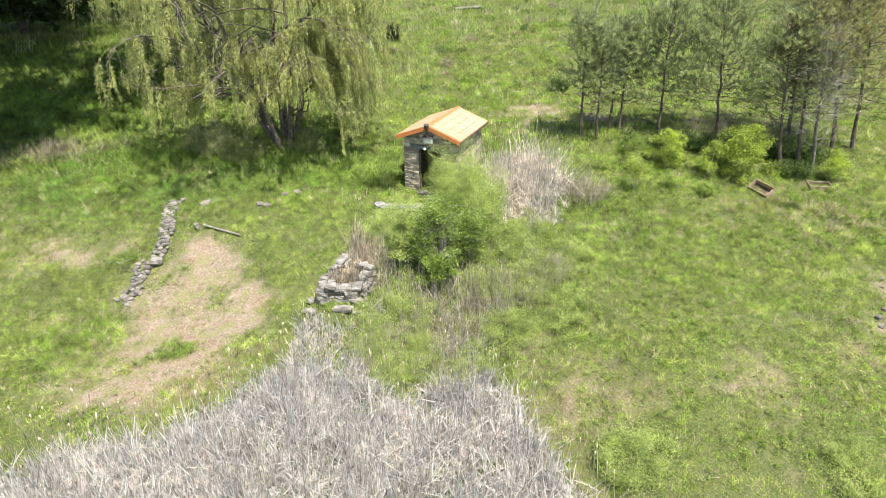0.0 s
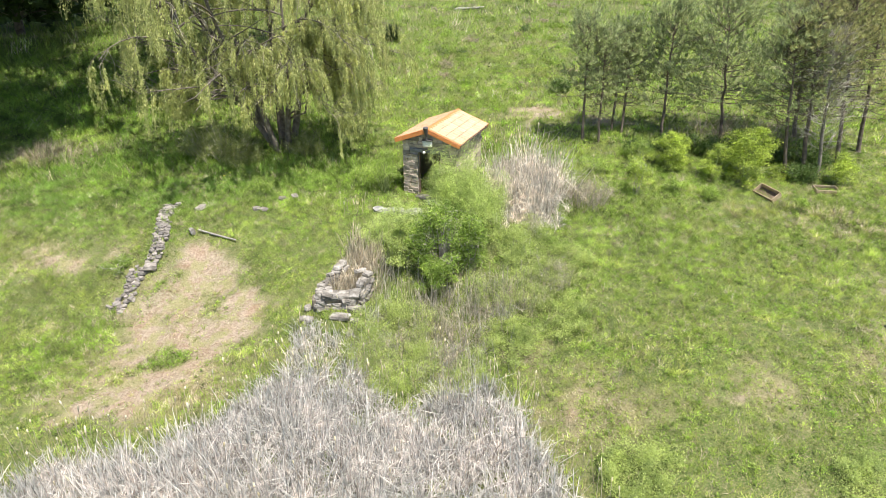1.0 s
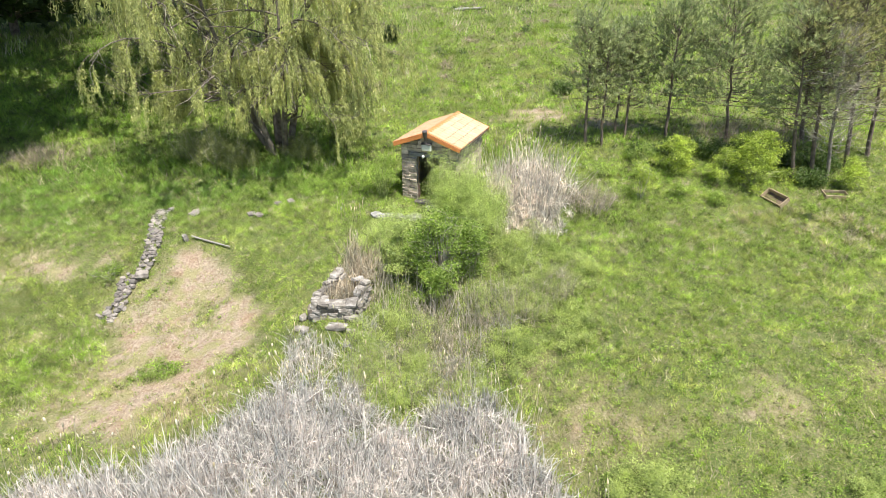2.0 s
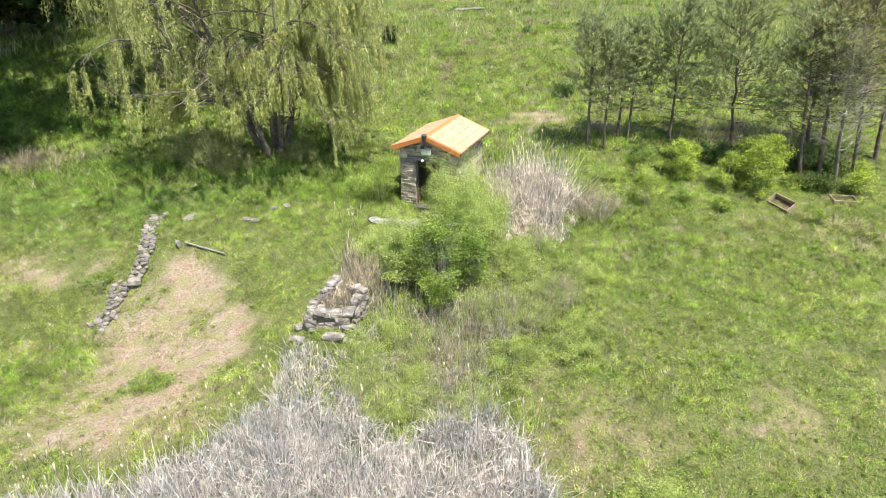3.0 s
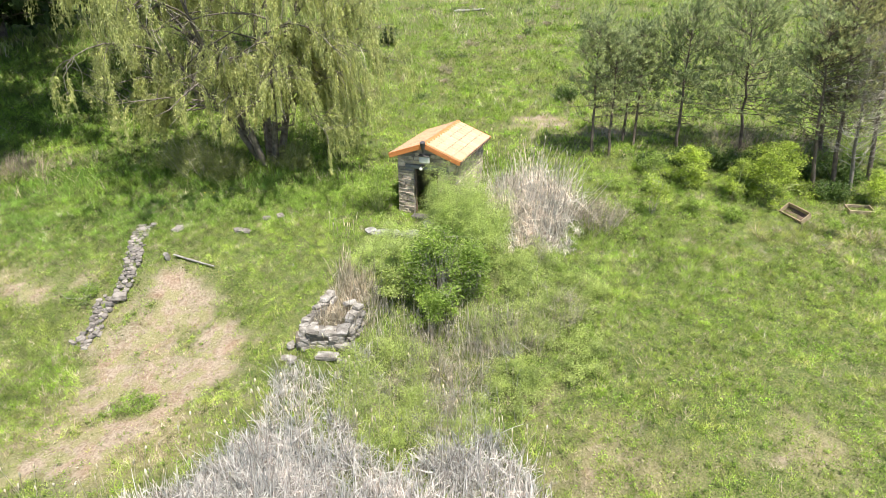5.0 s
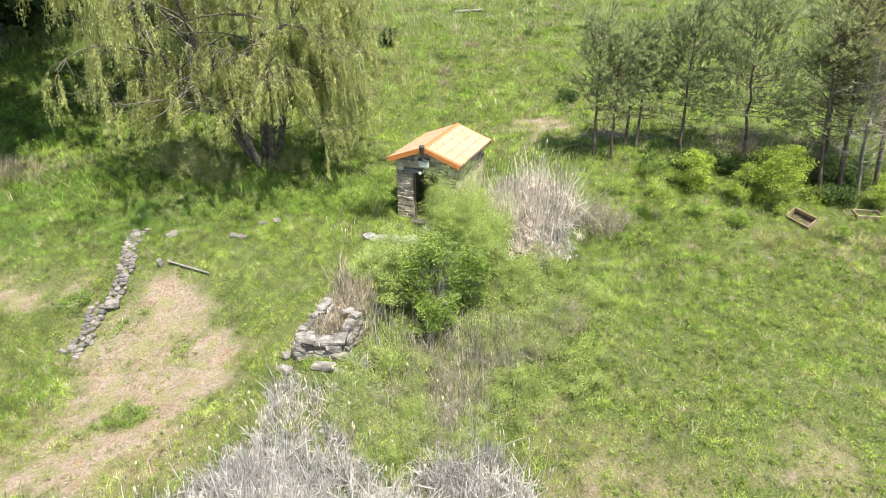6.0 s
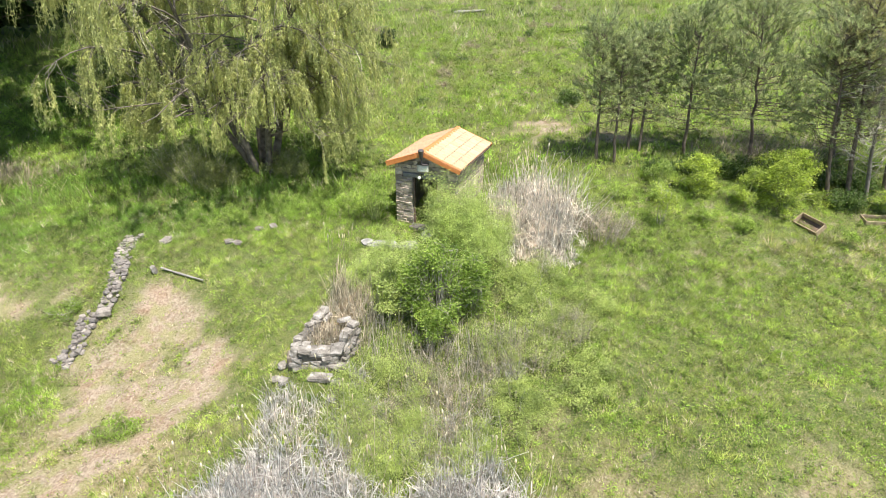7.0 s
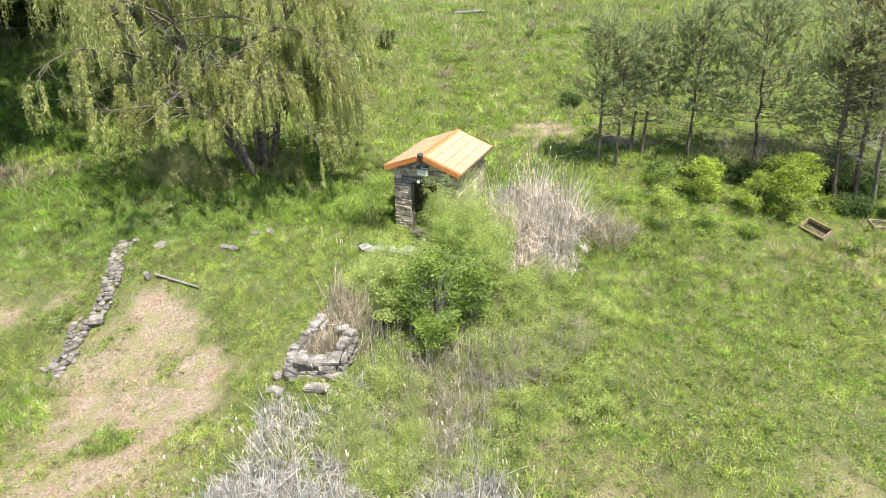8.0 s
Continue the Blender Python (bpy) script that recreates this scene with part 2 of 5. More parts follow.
def earth():
    m, n, l, p = nodes_of("earth_and_thatch")
    a = n.new("ShaderNodeVertexColor")
    a.layer_name = "tint"
    sep = n.new("ShaderNodeSeparateColor")
    l.new(a.outputs[0], sep.inputs[0])
    mid, fine = noise_node(n, l, 2.2, 6), noise_node(n, l, 14.0, 8)
    speck = noise_node(n, l, 26.0, 6)
    green = ramp(n, l, mid, [(0.25, (0.055, 0.10, 0.018)), (0.5, (0.105, 0.15, 0.034)), (0.75, (0.175, 0.195, 0.06))])
    green = mixed(n, l, green, ramp(n, l, speck, [(0.44, (0.05, 0.075, 0.022)), (0.66, (0.30, 0.245, 0.15))]), 0.55)
    straw = ramp(n, l, fine, [(0.3, (0.20, 0.16, 0.085)), (0.65, (0.40, 0.33, 0.205))])
    soil = ramp(n, l, fine, [(0.25, (0.14, 0.11, 0.08)), (0.42, (0.27, 0.22, 0.17)), (0.75, (0.41, 0.362, 0.288))])
    soil = mixed(n, l, soil, ramp(n, l, noise_node(n, l, 0.9, 5), [(0.32, (1.02, 0.90, 0.84)), (0.5, (1.03, 0.98, 0.96)), (0.68, (1.05, 1.02, 0.98))]), 1.0, "MULTIPLY")
    soil = mixed(n, l, soil, ramp(n, l, noise_node(n, l, 4.2, 7), [(0.36, (0.72, 0.62, 0.54)), (0.48, (1.0, 1.0, 1.0)), (0.7, (1.08, 1.08, 1.08))]), 0.6, "MULTIPLY")
    thatch = ramp(n, l, speck, [(0.35, (0.16, 0.17, 0.06)), (0.65, (0.34, 0.31, 0.165))])
    patchy = ramp(n, l, noise_node(n, l, 1.7, 8), [(0.50, (0, 0, 0)), (0.60, (0.75, 0.75, 0.75))])
    soil = mixed(n, l, soil, thatch, patchy)
    col = mixed(n, l, green, straw, sep.outputs[1])
    col = mixed(n, l, col, soil, sep.outputs[0])
    col = mixed(n, l, col, ramp(n, l, noise_node(n, l, 60.0, 4), [(0.3, (0.7, 0.7, 0.7)), (0.7, (1.2, 1.2, 1.2))]), 0.8, "MULTIPLY")
    l.new(col, p.inputs["Base Color"])
    p.inputs["Roughness"].default_value = 0.95
    p.inputs["Specular IOR Level"].default_value = 0.1
    bumped(n, l, p, fine, 0.9, 0.06)
    return m


M_EARTH = earth()
M_GRASS = grassy("grass_blades")
M_REED = leafy("dead_reed", [(0.0, (0.33, 0.285, 0.265)), (0.35, (0.61, 0.58, 0.59)), (1.0, (0.785, 0.775, 0.80))], 0.35, 0.9, 0.6)
M_GREENSTEM = solid("green_shoot", [(0.3, (0.26, 0.31, 0.11)), (0.7, (0.44, 0.49, 0.20))], 6.0, 0.8)
M_BARESTEM = leafy("grey_bare_stem", [(0.0, (0.28, 0.25, 0.22)), (0.5, (0.47, 0.43, 0.385)), (1.0, (0.65, 0.61, 0.55))], 0.1, 1.2, 0.8)
M_HUTREED = leafy("weathered_reed", [(0.0, (0.42, 0.36, 0.32)), (0.4, (0.72, 0.66, 0.62)), (1.0, (0.88, 0.84, 0.81))], 0.35, 0.9, 0.6)
M_TAN = leafy("tan_reed", [(0.0, (0.36, 0.30, 0.23)), (0.5, (0.57, 0.50, 0.41)), (1.0, (0.74, 0.68, 0.58))], 0.3, 1.2, 0.6)
M_FLUFF = leafy("cattail_down", [(0.0, (0.60, 0.52, 0.37)), (1.0, (0.84, 0.78, 0.64))], 0.1, 3.0, 0.95)
M_STEM = solid("grey_dry_stem", [(0.3, (0.34, 0.30, 0.26)), (0.7, (0.54, 0.50, 0.44))], 6.0, 0.9)
M_BARK = solid("furrowed_bark", [(0.3, (0.09, 0.075, 0.062)), (0.7, (0.25, 0.215, 0.18))], 5.0, 0.95, bump=0.9)
M_PINEBARK = solid("pine_bark", [(0.3, (0.085, 0.068, 0.055)), (0.7, (0.23, 0.18, 0.145))], 4.0, 0.95, bump=0.9)
M_GREYBARK = solid("grey_dead_bark", [(0.3, (0.14, 0.12, 0.105)), (0.7, (0.28, 0.25, 0.22))], 5.0, 0.95, bump=0.9)
M_DEADWOOD = solid("bleached_wood", [(0.3, (0.20, 0.185, 0.17)), (0.7, (0.40, 0.38, 0.35))], 7.0, 0.85, bump=0.6)
M_WILLOW = leafy("willow_leaf", [(0.0, (0.37, 0.42, 0.15)), (0.5, (0.50, 0.54, 0.22)), (1.0, (0.62, 0.63, 0.33))], 0.45, 0.8)
M_WILLOWBRUSH = leafy("willow_brush_leaf", [(0.0, (0.24, 0.29, 0.10)), (0.5, (0.34, 0.40, 0.14)), (1.0, (0.46, 0.50, 0.22))], 0.45, 0.9)
M_PINE = leafy("pine_needles", [(0.0, (0.27, 0.33, 0.16)), (0.6, (0.43, 0.50, 0.26)), (1.0, (0.60, 0.66, 0.39))], 0.55, 0.8)
M_PINE_BROWN = leafy("browning_pine_needles", [(0.0, (0.31, 0.33, 0.15)), (0.6, (0.46, 0.47, 0.23)), (1.0, (0.60, 0.58, 0.31))], 0.5, 0.8)
M_BUSH_DARK = leafy("bramble_leaf", [(0.0, (0.13, 0.22, 0.035)), (0.5, (0.26, 0.39, 0.075)), (1.0, (0.43, 0.55, 0.16))], 0.5, 0.9)
# Dark shrub leaf; under the pines it also stands in for their shade.
M_DARK_SHADED = leafy("dark_and_shaded_leaf", [(0.0, (0.06, 0.115, 0.025)), (0.6, (0.115, 0.185, 0.045)), (1.0, (0.19, 0.27, 0.08))], 0.3, 0.9)
M_BUSH_LIGHT = leafy("young_willow_leaf", [(0.0, (0.44, 0.57, 0.17)), (0.5, (0.53, 0.65, 0.23)), (1.0, (0.62, 0.72, 0.31))], 0.5, 1.4)
M_THICKET = leafy("thicket_leaf", [(0.0, (0.37, 0.47, 0.135)), (0.5, (0.45, 0.55, 0.19)), (1.0, (0.54, 0.62, 0.255))], 0.5, 1.4)
M_BUSH_YELLOW = leafy("yellow_green_leaf", [(0.0, (0.30, 0.42, 0.06)), (0.5, (0.45, 0.57, 0.10)), (1.0, (0.58, 0.68, 0.17))], 0.5, 1.1)
M_BUSH_BROWN = leafy("budding_twig", [(0.0, (0.26, 0.21, 0.16)), (0.6, (0.42, 0.36, 0.28)), (1.0, (0.54, 0.49, 0.38))], 0.3, 1.5)
M_WEED = leafy("weed_leaf", [(0.0, (0.19, 0.31, 0.05)), (0.6, (0.31, 0.44, 0.085)), (1.0, (0.43, 0.54, 0.15))], 0.45, 0.7)
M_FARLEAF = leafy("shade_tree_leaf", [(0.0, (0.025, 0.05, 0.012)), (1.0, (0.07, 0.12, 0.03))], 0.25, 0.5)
M_FLOWER = leafy("yellow_flower", [(0.0, (0.60, 0.50, 0.03)), (1.0, (0.80, 0.72, 0.12))], 0.2, 3.0)
M_STONE = solid("grey_field_stone", [(0.3, (0.12, 0.108, 0.10)), (0.55, (0.25, 0.23, 0.215)), (0.8, (0.36, 0.335, 0.315))], 4.0, 0.9, per_object=0.35, bump=0.8)
M_RUIN = solid("lime_stained_stone", [(0.34, (0.13, 0.12, 0.108)), (0.48, (0.215, 0.20, 0.18)), (0.58, (0.30, 0.285, 0.265)), (0.72, (0.45, 0.435, 0.42))], 4.0, 0.9, per_object=0.3, bump=0.8)
M_CORE = solid("earthy_rubble", [(0.3, (0.13, 0.11, 0.085)), (0.7, (0.27, 0.23, 0.18))], 6.0, 0.95, bump=0.9)
M_SLATE = solid("schist_stone", [(0.3, (0.31, 0.27, 0.235)), (0.55, (0.50, 0.43, 0.365)), (0.8, (0.64, 0.575, 0.50))], 3.0, 0.85, per_object=0.38, bump=0.7)
M_MORTAR = solid("grey_mortar", [(0.3, (0.22, 0.20, 0.18)), (0.7, (0.36, 0.335, 0.30))], 5.0, 0.95)
M_LINTEL = solid("slate_lintel", [(0.3, (0.11, 0.115, 0.12)), (0.7, (0.23, 0.23, 0.235))], 4.0, 0.7)
M_TILE = solid("clay_tile", [(0.3, (0.58, 0.36, 0.22)), (0.7, (0.67, 0.44, 0.29))], 9.0, 0.6, per_object=0.13, bump=0.1)
M_EDGE_TILE = solid("orange_clay_tile", [(0.3, (0.52, 0.185, 0.055)), (0.7, (0.62, 0.245, 0.08))], 9.0, 0.5, per_object=0.07, bump=0.1)
# Near-black brown for the floor inside the hut.
M_INSIDE = solid("dark_interior", [(0.3, (0.05, 0.045, 0.04)), (0.7, (0.12, 0.105, 0.09))], 3.0, 0.95)
M_METAL = solid("dark_painted_metal", [(0.3, (0.05, 0.045, 0.045)), (0.7, (0.10, 0.09, 0.09))], 6.0, 0.5)
M_LAMP = solid("grey_enamel", [(0.3, (0.50, 0.51, 0.50)), (0.7, (0.66, 0.66, 0.64))], 9.0, 0.4)
M_GLASS = solid("frosted_lamp_glass", [(0.3, (0.66, 0.66, 0.64)), (0.7, (0.78, 0.78, 0.75))], 9.0, 0.25, bump=0.0)
M_PLANK = solid("weathered_board", [(0.3, (0.26, 0.20, 0.13)), (0.7, (0.46, 0.37, 0.26))], 5.0, 0.8, per_object=0.2)
# Dark brown wood for roof deck, door jambs and crate floors.
M_PLANK_DARK = solid("dark_board", [(0.3, (0.085, 0.06, 0.045)), (0.7, (0.19, 0.135, 0.10))], 5.0, 0.85, per_object=0.2)
M_CONCRETE = solid("weathered_concrete", [(0.35, (0.17, 0.165, 0.15)), (0.65, (0.44, 0.43, 0.41))], 5.0, 0.9)

# ---------------------------------------------------------------- ground
def make_ground():
    xs = np.concatenate([np.linspace(-600, -60, 14), np.linspace(-54, -24, 31), np.arange(-23.6, 23.6, 0.34), np.linspace(24, 54, 31), np.linspace(60, 600, 14)])
    ys = np.concatenate([np.linspace(-200, -10, 8), np.arange(-5, 8, 1.0), np.arange(8, 40, 0.34), np.arange(40, 90, 0.8), np.linspace(92, 130, 12), np.linspace(140, 900, 16)])
    gx, gy = np.meshgrid(xs, ys)
    v = np.c_[gx.ravel(), gy.ravel(), terrain(gx.ravel(), gy.ravel())]
    w, h = len(xs), len(ys)
    i = (np.arange(h - 1)[:, None] * w + np.arange(w - 1)[None, :]).ravel()
    tris = np.concatenate([np.c_[i, i + 1, i + w + 1], np.c_[i, i + w + 1, i + w]])
    soil, dry, lush = cover(v[:, 0], v[:, 1])
    me = tri_mesh("ground", v, tris, M_EARTH, np.c_[soil, dry, lush], True)
    return tagged(new("ground", me), "rough grassy hillside with bare soil patches", "ground", kind="structure")


def wedge(n, y0, y1, r, margin=2.5):
    """Random places on the part of the hillside that is seen."""
    y = y0 + (y1 - y0) * r.random(n) ** 0.72 if y1 < 41 else y0 + (y1 - y0) * r.random(n)
    x = (r.random(n) * 2 - 1) * (0.80 * y + margin)
    return x, y


LUSH, MID, PALE, DEEP, STRAW, OLIVE, GREY_GREEN = (np.array(c) for c in ((0.225, 0.40, 0.04), (0.295, 0.405, 0.065), (0.42, 0.51, 0.125), (0.095, 0.17, 0.035), (0.56, 0.475, 0.36), (0.36, 0.365, 0.12), (0.24, 0.33, 0.10)))


def grass_tint(x, y, r, dry, lush):
    """Colour of each blade by clump, patch and chance, with some shade coloured in."""
    n = len(x)
    k = np.clip(0.5 + 3.0 * (fbm(x, y, 0.7, 61, 3) - 0.5) + 0.25 * r.normal(size=n), 0, 1)[:, None]
    col = MID * (1 - k) + PALE * k
    o = smooth(0.48, 0.68, fbm(x, y, 1.5, 66, 3))[:, None]
    col = col * (1 - 0.4 * o) + OLIVE * 0.4 * o
    g = smooth(0.52, 0.68, fbm(x + 9, y, 1.1, 63, 3))[:, None]
    col = col * (1 - 0.3 * g) + GREY_GREEN * 0.3 * g
    d = (0.55 * smooth(-9, -16, x) * smooth(27, 23, y) * smooth(0.35, 0.6, fbm(x, y, 3.0, 87, 3)))[:, None]
    col = col * (1 - d) + OLIVE * (0.48 + 0.42 * k) * d
    lush, dry = lush[:, None] * (1 - 0.6 * d), dry[:, None]
    col = col * (1 - 0.7 * lush) + (LUSH * (0.6 + 0.4 * k) + DEEP * (0.4 - 0.4 * k)) * 0.7 * lush
    # Deep green rank grass; west of the willow it also paints in soft shade.
    rank_shade = np.clip(1.35 * blob(x, y, -15.0, 27.8, 12.0, 4.6) * smooth(-3.5, -7.0, x) + 0.8 * blob(x, y, -22, 31, 8, 6) + 0.75 * blob(x, y, 11.5, 11.5, 2.6, 2.6) + 0.55 * blob(x, y, 6.0, 17.5, 2.2, 1.0) + 0.6 * blob(x, y, -15, 21.0, 3.5, 3.0), 0, 1) * smooth(0.2, 0.5, fbm(x, y, 2.2, 89, 3))
    col = col * (1 - 0.75 * rank_shade[:, None]) + DEEP * (1.05 + 0.75 * k) * 0.75 * rank_shade[:, None]
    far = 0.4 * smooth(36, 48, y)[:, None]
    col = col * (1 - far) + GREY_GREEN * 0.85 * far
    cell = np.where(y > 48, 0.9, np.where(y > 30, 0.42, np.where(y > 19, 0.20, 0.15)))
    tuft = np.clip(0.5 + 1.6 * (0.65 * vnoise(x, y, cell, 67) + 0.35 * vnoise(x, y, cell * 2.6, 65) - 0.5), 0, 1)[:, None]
    straw = vnoise(x + 50, y, cell * 1.2, 69)[:, None]
    isdry = r.random(n)[:, None] < smooth(0.55, 0.85, straw + 0.35 * dry - 0.05) * 0.75 + 0.05 + 0.25 * dry
    # Pale straw is left out here, darkening the grass where tree shade lies.
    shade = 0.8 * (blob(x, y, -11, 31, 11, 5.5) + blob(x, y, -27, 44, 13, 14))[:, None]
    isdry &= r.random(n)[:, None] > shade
    col = np.where(isdry, STRAW * (0.65 + 0.5 * r.random(n)[:, None]), col)
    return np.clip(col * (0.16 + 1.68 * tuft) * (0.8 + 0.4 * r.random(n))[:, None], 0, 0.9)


def make_grass(name, n, y0, y1, size, r, label):
    x, y = wedge(n, y0, y1, r)
    soil, dry, lush = cover(x, y)
    clump = 0.02 + fbm(x, y, 0.6, 51, 3) + 0.6 * (vnoise(x, y, np.where(y > 48, 0.9, np.where(y > 30, 0.42, np.where(y > 19, 0.20, 0.15))), 67) - 0.5)
    keep = r.random(n) < np.clip(1.02 - 0.90 * soil, 0, 1) * (0.12 + 0.88 * smooth(0.24, 0.52, clump + 0.15 * lush + 0.06))
    x, y, dry, lush, clump, soil = x[keep], y[keep], dry[keep], lush[keep], clump[keep], soil[keep]
    m = len(x)
    h = size * (0.35 + 1.5 * clump ** 2 + 0.8 * lush) * (0.6 + 0.8 * r.random(m)) * (1 - 0.5 * soil)
    v, t = blades(np.c_[x, y, terrain(x, y) - 0.01], h, size * 0.10 * (0.7 + 0.6 * r.random(m)), h * (0.3 + 0.8 * r.random(m)), r)
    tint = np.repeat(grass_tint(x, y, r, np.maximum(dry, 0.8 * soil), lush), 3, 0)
    return tagged(new(name, tri_mesh(name, v, t, M_GRASS, tint)), label, "grass", kind="stuff")


def make_tussocks(name, n, y0, y1, tall, per, r, label, palette, where=None):
    """Spreading clumps of longer blades, each clump of one colour."""
    x, y = wedge(n, y0, y1, r)
    soil, dry, lush = cover(x, y)
    ok = r.random(n) < np.clip(1 - 0.85 * soil, 0, 1)
    if where is not None:
        ok &= r.random(n) < where(x, y, dry, lush)
    x, y = x[ok], y[ok]
    m = len(x)
    col = np.array(palette)[(r.random(m) * len(palette)).astype(int)] * (0.6 + 0.75 * r.random((m, 1)))
    s = tall * (0.5 + 0.9 * r.random(m))
    X, Y, S = np.repeat(x, per), np.repeat(y, per), np.repeat(s, per)
    a, q = r.random(m * per) * 2 * np.pi, np.sqrt(r.random(m * per))
    X, Y = X + np.cos(a) * q * S * 0.45, Y + np.sin(a) * q * S * 0.45
    at = np.c_[X, Y, terrain(X, Y) - 0.01]
    h = S * (0.55 + 0.6 * r.random(m * per)) * (1.1 - 0.5 * q)
    side = np.c_[-np.sin(a), np.cos(a), np.zeros(len(a))] * np.minimum(0.055 * S, 0.0065 + 0.006 * S) [:, None] * (0.6 + 0.6 * r.random((len(a), 1)))
    tip = at + np.c_[np.cos(a) * S * (0.25 + 0.6 * q), np.sin(a) * S * (0.25 + 0.6 * q), h]
    v = np.stack([at - side, at + side, tip], 1).reshape(-1, 3)
    t = np.arange(len(v)).reshape(-1, 3)
    tint = np.repeat(np.clip(np.repeat(col, per, 0) * (0.8 + 0.4 * r.random((m * per, 1))), 0, 0.9), 3, 0)
    return tagged(new(name, tri_mesh(name, v, t, M_GRASS, tint)), label, "grass", kind="stuff")


def make_cover(name, n, y0, y1, tall, leaf, r, label):
    """Small leaves of clover and herbs heaped in mounds close to the ground."""
    x, y = wedge(n, y0, y1, r)
    soil, dry, lush = cover(x, y)
    mound = fbm(x, y, 0.75, 53, 3)
    ok = r.random(n) < np.clip(1.0 - 0.97 * soil, 0, 1) * smooth(0.36, 0.58, mound + 0.2 * lush)
    x, y, dry, lush, mound = x[ok], y[ok], dry[ok], lush[ok], mound[ok]
    m = len(x)
    top = tall * (2.6 * np.clip(mound - 0.3, 0, 1) + 0.8 * lush)
    at = np.c_[x, y, terrain(x, y) + top * np.sqrt(r.random(m))]
    way = unit(r.normal(size=(m, 3)) * [1, 1, 0.6] + [0, 0, 0.2])
    side = unit(np.cross(way, r.normal(size=(m, 3))))
    size = (leaf * (0.5 + r.random(m)))[:, None]
    v = np.stack([at - side * size * 0.28, at + side * size * 0.28, at + way * size], 1).reshape(-1, 3)
    k = np.clip(0.5 + 2.8 * (fbm(x, y, 0.7, 57, 3) - 0.5) + 0.25 * r.normal(size=m), 0, 1)[:, None]
    col = (LUSH * (1 - k) + (0.6 * MID + 0.4 * PALE) * k) * (1 - 0.35 * lush[:, None]) + LUSH * 0.8 * 0.35 * lush[:, None]
    d = (0.55 * smooth(-9, -16, x) * smooth(27, 23, y) * smooth(0.35, 0.6, fbm(x, y, 3.0, 87, 3)))[:, None]
    col = col * (1 - d) + OLIVE * (0.45 + 0.4 * k) * d
    # Same deep green band by the willow: rank growth plus shade put into the tint.
    rank_shade = np.clip(1.35 * blob(x, y, -15.0, 27.8, 12.0, 4.6) * smooth(-3.5, -7.0, x), 0, 1)[:, None] * 0.65
    col = col * (1 - rank_shade) + DEEP * 1.5 * rank_shade
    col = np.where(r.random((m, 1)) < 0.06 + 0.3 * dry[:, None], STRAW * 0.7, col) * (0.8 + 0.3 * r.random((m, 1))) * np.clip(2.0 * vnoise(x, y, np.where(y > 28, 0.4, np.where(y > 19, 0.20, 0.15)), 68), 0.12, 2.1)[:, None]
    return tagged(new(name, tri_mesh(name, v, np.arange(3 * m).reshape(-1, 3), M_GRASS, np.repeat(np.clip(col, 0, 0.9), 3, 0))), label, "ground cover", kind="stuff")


def make_weeds(name, n, y0, y1, tall, per, leaf, r, label, where, material=None):
    """Broad-leaved weeds: leaves spread round short stems."""
    x, y = wedge(n, y0, y1, r)
    soil, dry, lush = cover(x, y)
    ok = r.random(n) < where(x, y, dry, lush) * (1 - 0.9 * soil)
    x, y = x[ok], y[ok]
    m = len(x)
    s = tall * (0.4 + 0.9 * r.random(m))
    X, Y, S = np.repeat(x, per), np.repeat(y, per), np.repeat(s, per)
    a = r.random(m * per) * 2 * np.pi
    hgt = S * r.random(m * per) ** 0.7
    at = np.c_[X + np.cos(a) * 0.10 * S, Y + np.sin(a) * 0.10 * S, terrain(X, Y) + hgt]
    v, t = leaves(at, np.c_[np.cos(a), np.sin(a), 0.25 + 0.4 * r.normal(size=len(a))], leaf * (0.6 + 0.8 * r.random(len(a))), leaf * 0.42, r, 1.5)
    return tagged(new(name, tri_mesh(name, v, t, material or M_WEED)), label, "weeds", kind="stuff")



def make_litter(name, n, r, label):
    """Dead straw lying flat on the bare and dry ground."""
    x, y = wedge(n, 9.8, 24, r)
    soil, dry, lush = cover(x, y)
    ok = r.random(n) < np.clip(0.5 * soil + 0.45 * dry, 0, 1)
    x, y = x[ok], y[ok]
    m = len(x)
    a = r.random(m) * 2 * np.pi
    v, t = slips(np.c_[x, y, terrain(x, y) + 0.015 + 0.03 * r.random(m)], np.c_[np.cos(a), np.sin(a), 0.25 * r.normal(size=m)], 0.03 + 0.09 * r.random(m), 0.009 + 0.009 * r.random(m), r)
    col = np.array([STRAW, STRAW * 1.2, STRAW * 0.55, OLIVE * 0.7, (0.50, 0.47, 0.42)])[(r.random(m) * 5).astype(int)] * (0.7 + 0.5 * r.random((m, 1)))
    return tagged(new(name, tri_mesh(name, v, t, M_GRASS, np.repeat(np.clip(col, 0, 0.8), 3, 0))), label, "straw", kind="stuff")


make_ground()
make_litter("straw_litter", 60000, np.random.default_rng(17), "dead straw lying on bare soil and dry grass")
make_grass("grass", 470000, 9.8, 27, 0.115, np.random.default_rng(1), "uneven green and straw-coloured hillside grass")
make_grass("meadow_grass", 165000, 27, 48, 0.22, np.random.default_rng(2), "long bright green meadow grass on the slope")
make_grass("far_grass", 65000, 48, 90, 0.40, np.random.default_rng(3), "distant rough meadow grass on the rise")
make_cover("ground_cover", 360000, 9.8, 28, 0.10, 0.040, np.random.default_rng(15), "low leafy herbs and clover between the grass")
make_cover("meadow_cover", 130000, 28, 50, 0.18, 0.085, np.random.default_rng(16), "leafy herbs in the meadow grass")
GREENS = [MID, MID * 0.9, LUSH, OLIVE, MID * 0.75, PALE * 0.75]
